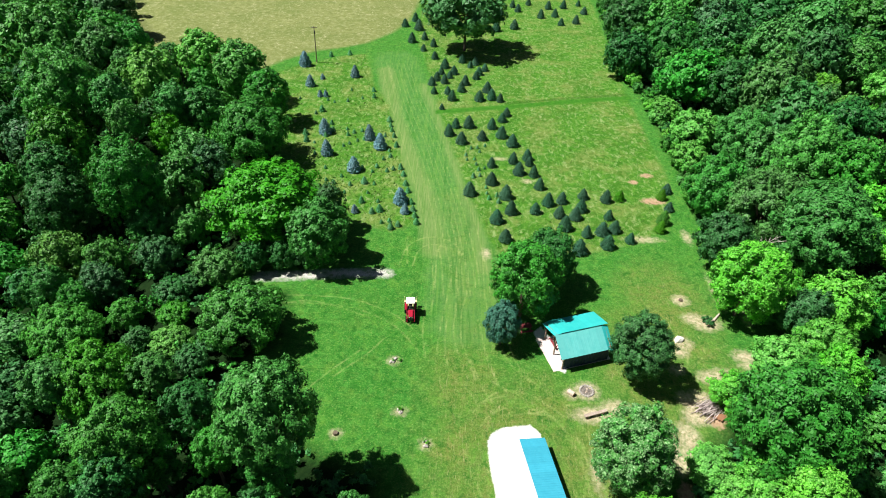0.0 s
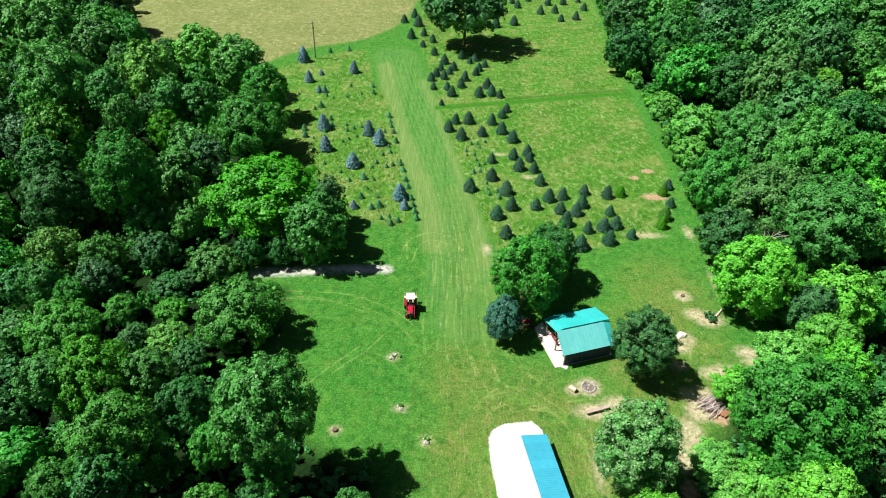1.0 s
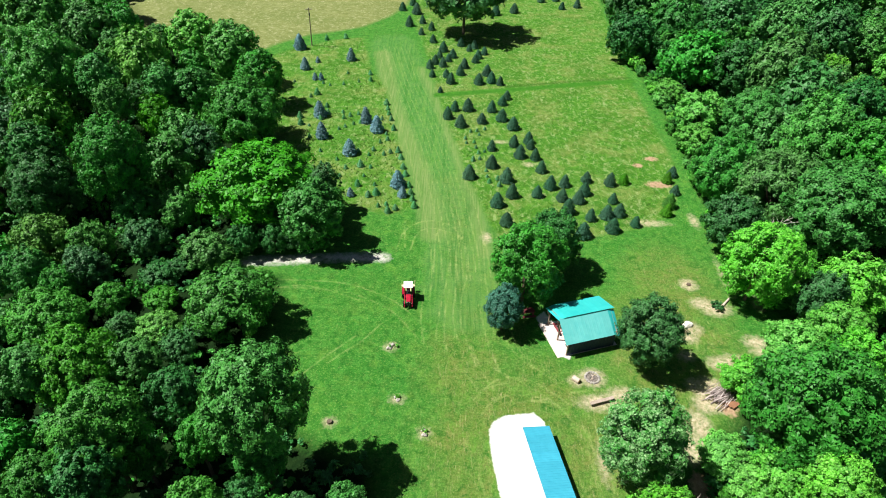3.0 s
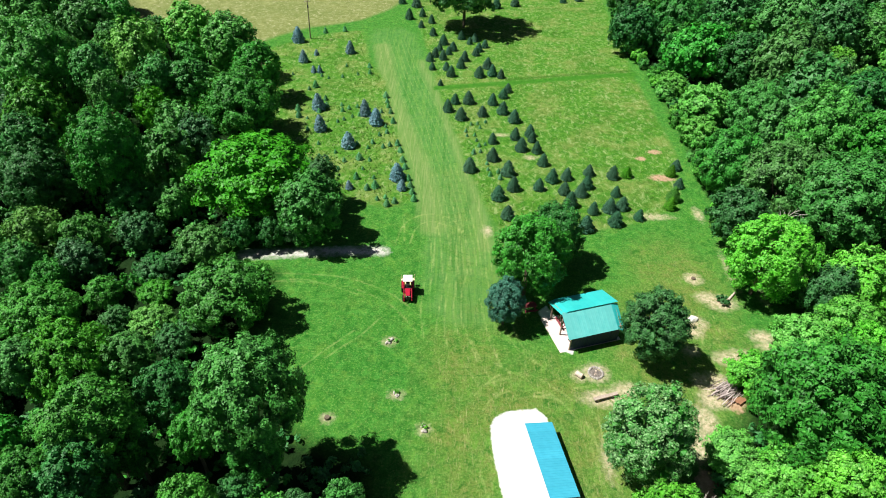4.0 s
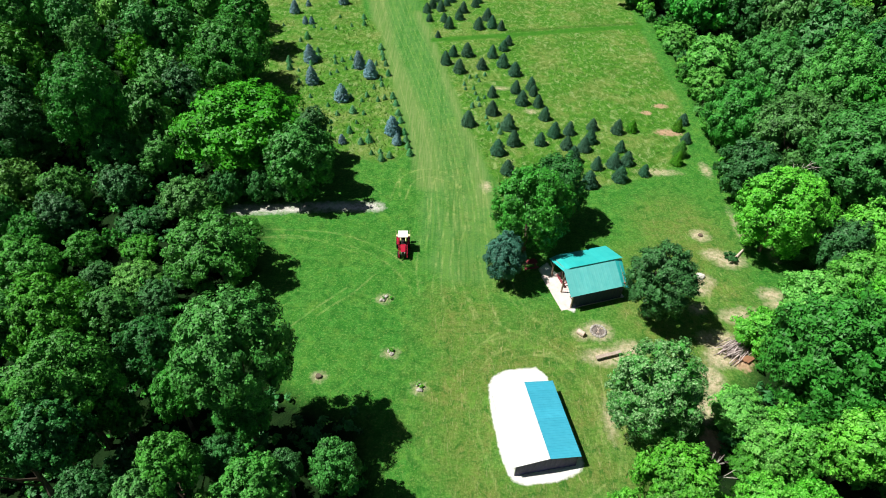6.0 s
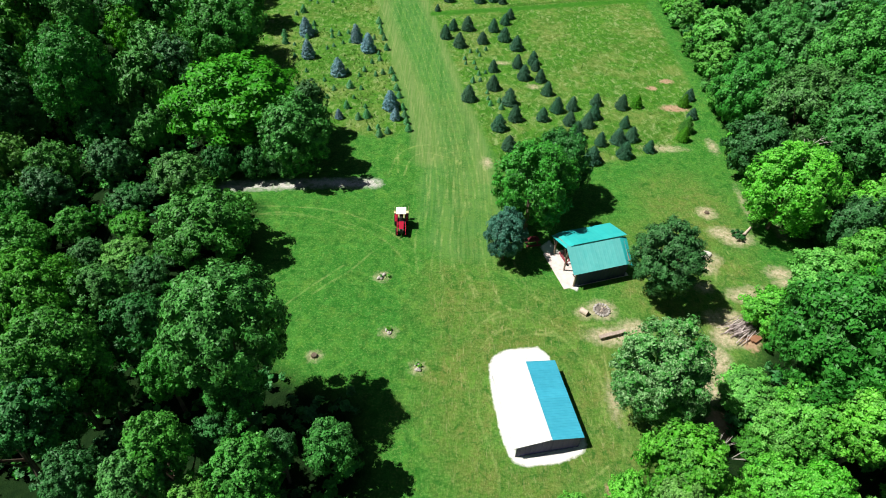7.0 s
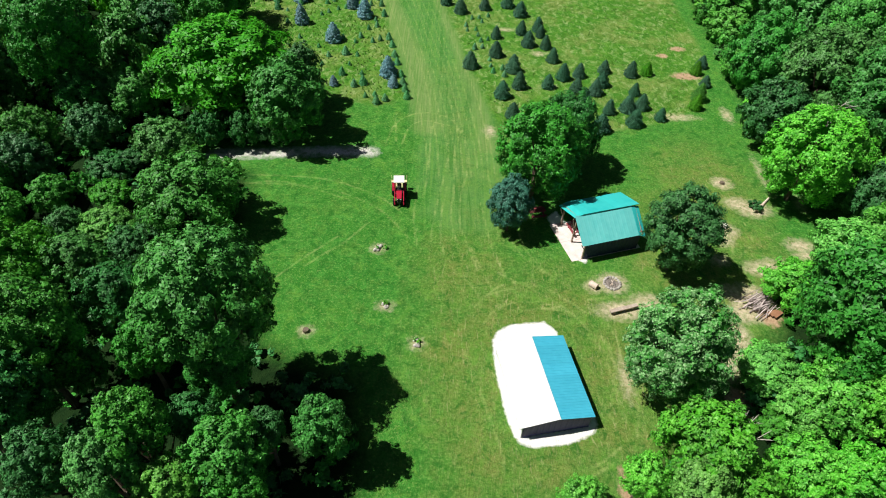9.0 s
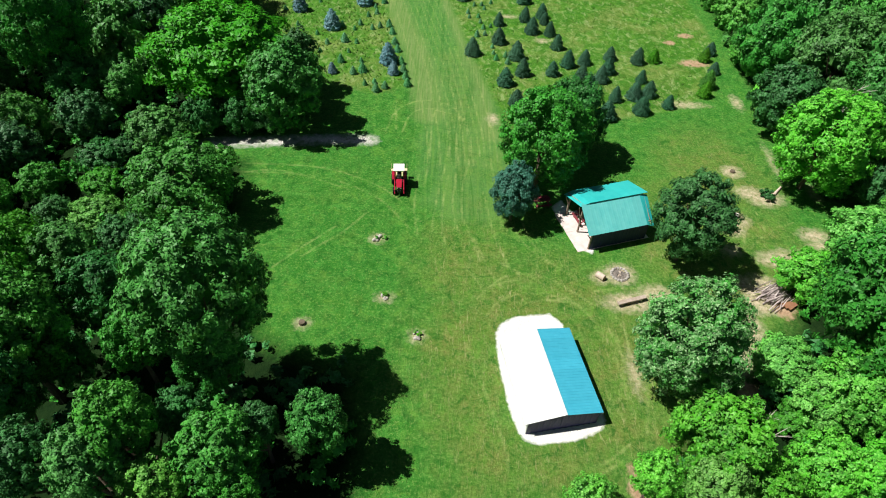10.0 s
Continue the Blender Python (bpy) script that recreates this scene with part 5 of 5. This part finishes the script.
def tractor(m):
    """A compact tractor with a sun canopy; its nose looks along -y."""
    root = thing("tractor", m, "red compact tractor with white canopy on the mown lane", "tractor")
    hood = box((0.66, 1.25, 0.5), (0, -1.0, 1.02), bevel=0.09)
    for v in hood.verts:
        if v.co.y < -1.3:
            v.co.z -= 0.10 * (1.0 if v.co.z > 1.0 else 0.0)
            v.co.x *= 0.86
    part("hood", hood, root, "glossy red hood", RED_PAINT)
    part("grille", box((0.46, 0.05, 0.42), (0, -1.63, 0.92), bevel=0.02), root, "black grille", DARK_METAL)
    for x in (-0.18, 0.18):
        part("headlight", box((0.13, 0.03, 0.09), (x, -1.665, 1.03), bevel=0.012), root, "", WHITE_PAINT)
    part("chassis", box((0.42, 2.7, 0.34), (0, -0.35, 0.62), bevel=0.04), root, "", DARK_METAL)
    part("front_axle", box((1.15, 0.14, 0.14), (0, -1.2, 0.36), bevel=0.02), root, "", DARK_METAL)
    part("rear_axle", box((1.2, 0.22, 0.22), (0, 0.55, 0.66), bevel=0.03), root, "", DARK_METAL)
    part("dashboard", box((0.5, 0.2, 0.4), (0, -0.3, 1.2), (-12, 0, 0), 0.04), root, "", DARK_METAL)
    part("steering_column", tube([(0, -0.22, 1.3), (0, -0.05, 1.45)], [0.03, 0.025], 8), root, "", DARK_METAL)
    ring = bmesh.new()
    rim = [[ring.verts.new(pose(0, -0.04, 1.46, 40, 0, 0) @ Vector((math.cos(a) * (0.19 + 0.018 * math.cos(b)), math.sin(a) * (0.19 + 0.018 * math.cos(b)), 0.018 * math.sin(b))))
            for b in (2 * math.pi * j / 6 for j in range(6))] for a in (2 * math.pi * i / 16 for i in range(16))]
    for i in range(16):
        for j in range(6):
            ring.faces.new((rim[i][j], rim[(i + 1) % 16][j], rim[(i + 1) % 16][(j + 1) % 6], rim[i][(j + 1) % 6]))
    part("steering_wheel", ring, root, "", DARK_METAL)
    part("seat", join(box((0.46, 0.44, 0.12), (0, 0.45, 1.06), bevel=0.04), box((0.46, 0.10, 0.46), (0, 0.68, 1.3), (-10, 0, 0), 0.04)), root, "black padded seat", RUBBER)
    part("floor_plate", box((1.0, 0.6, 0.04), (0, -0.05, 0.72), bevel=0.01), root, "", DARK_METAL)
    for x in (-1, 1):
        fender = join(box((0.34, 0.75, 0.05), (x * 0.60, 0.50, 1.30), bevel=0.02), box((0.34, 0.40, 0.05), (x * 0.60, 0.0, 1.16), (38, 0, 0), 0.02), box((0.04, 0.75, 0.4), (x * 0.43, 0.45, 1.1), bevel=0.015))
        part("fender", fender, root, "", RED_PAINT)
        wheel(root, x * 0.66, 0.55, 0.62, 0.36, "rear_wheel")
        wheel(root, x * 0.58, -1.2, 0.38, 0.24, "front_wheel")
        for y in (-0.18, 0.82):
            part("canopy_post", tube([(x * 0.48, y, 0.85), (x * 0.50, y, 2.2)], [0.03, 0.03], 8), root, "", DARK_METAL)
        part("loader_arm", join(box((0.09, 1.5, 0.13), (x * 0.48, -1.05, 0.98), (10, 0, 0), 0.02), box((0.09, 0.5, 0.12), (x * 0.48, -1.75, 0.70), (50, 0, 0), 0.02)), root, "", RED_PAINT)
    roof = box((1.18, 1.22, 0.10), (0, 0.32, 2.26), bevel=0.045)
    part("canopy", roof, root, "flat white sun canopy", WHITE_PAINT)
    bar = join(box((1.75, 0.12, 0.12), (0, 1.38, 0.72), bevel=0.02), box((0.10, 0.6, 0.10), (0.3, 1.1, 0.68), bevel=0.015), box((0.10, 0.6, 0.10), (-0.3, 1.1, 0.68), bevel=0.015),
               box((0.3, 0.4, 0.5), (0.72, 1.45, 0.85), bevel=0.03), box((0.3, 0.4, 0.5), (-0.72, 1.45, 0.85), bevel=0.03))
    part("rear_implement", bar, root, "cream-painted implement", CREAM_PAINT)
    for x in (-0.8, 0.8):
        part("implement_post", tube([(x, 1.5, 0.6), (x * 1.04, 1.62, 1.75)], [0.035, 0.03], 6), root, "", CREAM_PAINT)
    return root


def utility_pole(m):
    root = thing("utility_pole", m, "dark wooden utility pole at the hay field edge", "utility pole")
    part("pole", tube([(0, 0, -0.3), (0.02, 0, 4), (0, 0, 9.0)], [0.17, 0.14, 0.10], 10), root, "", TIMBER)
    part("crossarm", box((1.5, 0.10, 0.12), (0, 0.12, 8.55), bevel=0.01), root, "", TIMBER)
    for x in (-0.62, -0.2, 0.62):
        part("insulator", tube([(x, 0.12, 8.6), (x, 0.12, 8.68), (x, 0.12, 8.78)], [0.03, 0.06, 0.025], 8), root, "", PALE_STONE)
    part("transformer", tube([(0.0, -0.28, 7.2), (0.0, -0.28, 7.26), (0.0, -0.28, 7.84), (0.0, -0.28, 7.9)], [0.12, 0.17, 0.17, 0.1], 12), root, "", DARK_METAL)
    return root


def boulder_mesh(name, seed, size, material):
    v, faces = ico(2)
    out = []
    for p in v:
        q = Vector(p)
        f = 1 + 0.28 * noise.noise(q * 1.3 + Vector((seed * 3.1, 0, 0))) + 0.10 * noise.noise(q * 3.7 + Vector((0, seed, 0)))
        out.append((p[0] * f * size[0], p[1] * f * size[1], max(p[2] * f, -0.45) * size[2]))
    return mesh_from(name, out, faces, material)


def fire_ring(m):
    root = thing("fire_ring", m, "ring of rough stones round a cold ash bed", "fire pit")
    meshes = [boulder_mesh("ring_stone", k, (0.17, 0.13, 0.14), STONE) for k in range(4)]
    for k in range(18):
        a = 2 * math.pi * k / 18
        stone = part("ring_stone", meshes[k % 4], root)
        stone.location, stone.rotation_euler = (0.78 * math.cos(a), 0.78 * math.sin(a), 0.09), (0, 0, a + k)
    bed = boulder_mesh("ash_bed", 9, (0.7, 0.7, 0.07), ASH)
    part("ash_bed", bed, root, "grey ash bed").location = (0, 0, 0.02)
    for k in range(5):
        a = 1.3 * k
        part("charred_log", tube([(math.cos(a) * 0.4, math.sin(a) * 0.4, 0.08), (-math.cos(a) * 0.3, -math.sin(a) * 0.35, 0.17)], [0.06, 0.05], 7), root, "", CUT_WOOD if k % 2 else ASH)
    return root


def log_bench(m):
    root = thing("log_bench", m, "weathered split-log bench on straw-covered ground", "bench")
    top = tube([(-1.4, 0, 0.42), (-0.5, 0.02, 0.43), (0.5, -0.01, 0.42), (1.4, 0.01, 0.43)], [0.21, 0.22, 0.21, 0.20], 12)
    for v in top.verts:
        v.co.z = min(v.co.z, 0.47)
    part("seat_log", top, root, "", CUT_WOOD)
    for x in (-0.95, 0.95):
        part("support", tube([(x, -0.02, -0.03), (x, 0, 0.3)], [0.16, 0.15], 10), root, "", CUT_WOOD)
    return root


def cut_block(m):
    root = thing("cut_log", m, "short pale sawn log block lying by the fire ring", "log")
    part("log", tube([(-0.42, 0, 0.30), (-0.40, 0, 0.30), (0.40, 0, 0.30), (0.42, 0, 0.30)], [0.27, 0.30, 0.30, 0.27], 14), root, "", CUT_WOOD)
    part("end_grain", tube([(0.42, 0, 0.30), (0.43, 0, 0.30)], [0.24, 0.23], 14), root, "dark end grain", BROWN_BOARD)
    return root


def wood_pile(m):
    root = thing("wood_pile", m, "heap of bleached thin poles and branches on bare ground", "wood pile")
    rng = random.Random(17)
    for k in range(64):
        level = min(k // 14, 4)
        across = rng.gauss(0, 0.75) * (1 - 0.16 * level)
        long, r, slip = rng.uniform(1.3, 3.2), rng.uniform(0.025, 0.075), rng.gauss(0, 0.35)
        a = radians(rng.gauss(0, 10))
        c, s, z = math.cos(a), math.sin(a), 0.07 + 0.13 * level
        bend = rng.uniform(-0.12, 0.12)
        ends = [(slip + way * long / 2 * c - (bend * s if way == 0 else 0), across + way * long / 2 * s + (bend * c if way == 0 else 0), max(z + way * rng.uniform(-0.08, 0.08), r)) for way in (-1, 0, 1)]
        part("pole", tube(ends, [r, r * 0.9, r * 0.6], 6), root, "", POLE_WOOD)
    for k in range(3):
        part("board", box((1.2, 0.34, 0.04), (0.1 + 0.10 * k, -1.35 - 0.24 * k, 0.16 + 0.05 * k), (10, 4, 7 * k - 12), 0.005), root, "reddish brown board", BROWN_BOARD)
    return root


def stone_cluster(m, seed):
    root = thing("stone_cluster", m, "small heap of grey field stones in dry grass", "stones", "stone heaps on the lawn")
    rng = random.Random(seed)
    for k in range(6):
        s = rng.uniform(0.12, 0.26)
        stone = part("stone", boulder_mesh("stone", seed + k, (s, s * 0.8, s * 0.8), STONE), root)
        stone.location, stone.rotation_euler = (rng.gauss(0, 0.22), rng.gauss(0, 0.18), s * 0.3), (0, 0, rng.uniform(0, 6))
    for k in range(2):
        tuft = part("weed", SPRIG, root, "green weeds")
        tuft.location, tuft.scale = (rng.gauss(0, 0.35), rng.gauss(0, 0.3), 0.14), (0.26, 0.26, 0.3)
    return root


SPRIG = mesh_from("weed", *crown_arrays(77, 6, 160, 0.28, 0.8), LEAF[3])
BUSH = mesh_from("crown", *crown_arrays(78, 14, 1500, 0.125, 0.85), LEAF[2])


def shrub(x, y, r, h, label, material=None):
    root = thing("shrub", pose(x, y, ground_z(x, y), 0, 0, 40 * x), label, "shrub", "shrubs")
    part("stem", tube([(0, 0, -0.1), (0.05, 0, h * 0.3), (0.1, 0.05, h * 0.7)], [0.06, 0.05, 0.02], 6), root, "", BARK)
    leaves = BUSH if material is None else BUSH.copy()
    if material is not None:
        leaves.materials.clear()
        leaves.materials.append(material)
    crown = part("crown", leaves, root)
    crown.location, crown.scale = (0, 0, h * 0.5), (r, r, h * 0.55)
    return root


shed(pose(9.05, 32.05, 0.03, 0, 0, 12.0))
pavilion(pose(16.85, 50.45, 0.06, 0, 0, 18.0))
slab = thing("pavilion_slab", pose(16.6, 50.4, 0, 0, 0, 18.0), "pale pinkish concrete slab under the pavilion", "slab", kind="structure")
for i in range(4):
    for j in range(2):
        part("slab_field", box((1.94, 2.78, 0.14), (-2.95 + 1.96 * i, -0.98 + 2.80 * j, 0.0), bevel=0.012), slab, "", CONCRETE)
picnic_table(pose(14.6, 51.5, 0.07, 0, 0, 108), RED_WOOD, "red-stained wooden picnic table under the pavilion roof")
picnic_table(pose(16.9, 50.2, 0.07, 0, 0, 15), TIMBER, "weathered wooden picnic table under the pavilion roof")
picnic_table(pose(10.6, 53.8, 0.0, 0, 0, 15), RED_WOOD, "red-stained picnic table in the maple's shade")
tractor(pose(-4.55, 55.9, 0.02, 0, 0, 4))
utility_pole(pose(-34.0, 142.5, 0, 2, 1, 20))
fire_ring(pose(17.2, 44.2, 0.0, 0, 0, 12))
cut_block(pose(15.25, 43.7, 0, 0, 0, -40))
log_bench(pose(17.65, 40.85, 0, 0, 0, 19))
wood_pile(pose(31.0, 42.3, 0.02, 0, 0, 34))
for k, (x, y) in enumerate(((-6.1, 47.8), (-4.7, 40.3), (-1.6, 36.2))):
    stone_cluster(pose(x, y, 0, 0, 0, 50 * k), 5 + 9 * k)
for x, y in ((-11.5, 37.1), (33.0, 60.6)):
    stump = thing("tree_stump", pose(x, y, 0), "low dark rotten tree stump in the lawn", "stump", "stumps in the lawn")
    part("stump", tube([(0, 0, -0.1), (0, 0, 0.05), (0.02, 0, 0.28)], [0.42, 0.30, 0.26], 12), stump, "", BARK)
rock = thing("boulder", pose(30.6, 53.0, 0.12, 0, 0, 35), "white rounded boulder on a bare patch", "boulder")
part("boulder", boulder_mesh("boulder", 31, (0.75, 0.5, 0.42), PALE_STONE), rock)
shrub(35.3, 56.3, 0.75, 1.1, "small dark shrub in the bare hollow")
fallen = thing("fallen_log", pose(36.6, 57.0, 0, 0, 0, 48), "grey fallen log beside the bare hollow", "log")
part("log", tube([(-1.6, 0, 0.14), (0, 0.05, 0.17), (1.5, 0, 0.2)], [0.16, 0.15, 0.10], 9), fallen, "", CUT_WOOD)

# brush along the edges of the woods
BRUSH = {kind: mesh_from("crown", *crown_arrays(120 + kind, 13, 1300, 0.125, 0.75), LEAF[kind]) for kind in (0, 3)}
EAST_EDGE = [(46.2, 196), (44.5, 172), (43.2, 150), (43.0, 134), (43.8, 118), (43.2, 104), (42.8, 91), (41.6, 80), (41.2, 72)]
WEST_EDGE = [(-46.5, 133), (-43, 124), (-40.5, 114), (-38, 106), (-35, 99)]
edge_rng = random.Random(31)
for line, step in ((EAST_EDGE, 2.7), (WEST_EDGE, 3.2)):
    for (ax, ay), (bx, by) in zip(line, line[1:]):
        for k in range(max(1, int(math.hypot(bx - ax, by - ay) / step))):
            f = k / max(1, int(math.hypot(bx - ax, by - ay) / step))
            x, y = ax + (bx - ax) * f + edge_rng.uniform(-0.7, 1.6) * (1 if ax > 0 else -1), ay + (by - ay) * f + edge_rng.uniform(-0.8, 0.8)
            r, h, kind = edge_rng.uniform(1.2, 2.2), edge_rng.uniform(1.6, 3.6), edge_rng.choice((0, 3))
            root = thing("brush", pose(x, y, ground_z(x, y), 0, 0, edge_rng.uniform(0, 360)), "bright green brush at the foot of the wood", "shrub", "brush along the woods")
            part("stem", tube([(0, 0, -0.1), (0.05, 0, h * 0.3), (0.1, 0.05, h * 0.7)], [0.06, 0.05, 0.02], 6), root, "", BARK)
            crown = part("crown", BRUSH[kind], root)
            crown.location, crown.scale = (0, 0, h * 0.45), (r, r, h * 0.6)


def dead_tree(m, seed, h):
    """A bare grey tree of forking limbs that stands among the leaves."""
    root = thing("dead_tree", m, "bare grey dead tree among green crowns", "tree", "dead trees")
    rng = random.Random(seed)
    part("trunk", tube([(0, 0, -0.3), (0.05, 0, h * 0.4), (0.1, 0.05, h * 0.8)], [0.16, 0.12, 0.06], 7), root, "", DEAD_WOOD)
    for k in range(11):
        a, z = k * 2.4 + rng.uniform(-0.4, 0.4), h * rng.uniform(0.45, 0.8)
        reach, rise = rng.uniform(1.0, 2.2), rng.uniform(0.5, 1.8)
        mid = Vector((math.cos(a) * reach * 0.5, math.sin(a) * reach * 0.5, z + rise * 0.6))
        pieces = [tube([(0.06, 0.03, z), mid, (math.cos(a) * reach, math.sin(a) * reach, z + rise)], [0.05, 0.035, 0.012], 5)]
        for j in range(3):
            b = a + rng.uniform(-1.0, 1.0)
            pieces.append(tube([mid, mid + Vector((math.cos(b) * 0.9, math.sin(b) * 0.9, rng.uniform(0.1, 0.8)))], [0.022, 0.008], 4))
        part("limb", join(*pieces), root, "", DEAD_WOOD)


DEAD_WOOD = plain_material("dead_wood", (0.38, 0.34, 0.30), (0.58, 0.54, 0.49), 3.0, 0.9, 0.15, bump=0.4)
dead_tree(pose(21.1, 25.3, 0), 3, 7.0)
dead_tree(pose(42.3, 62.2, 0), 8, 12.0)
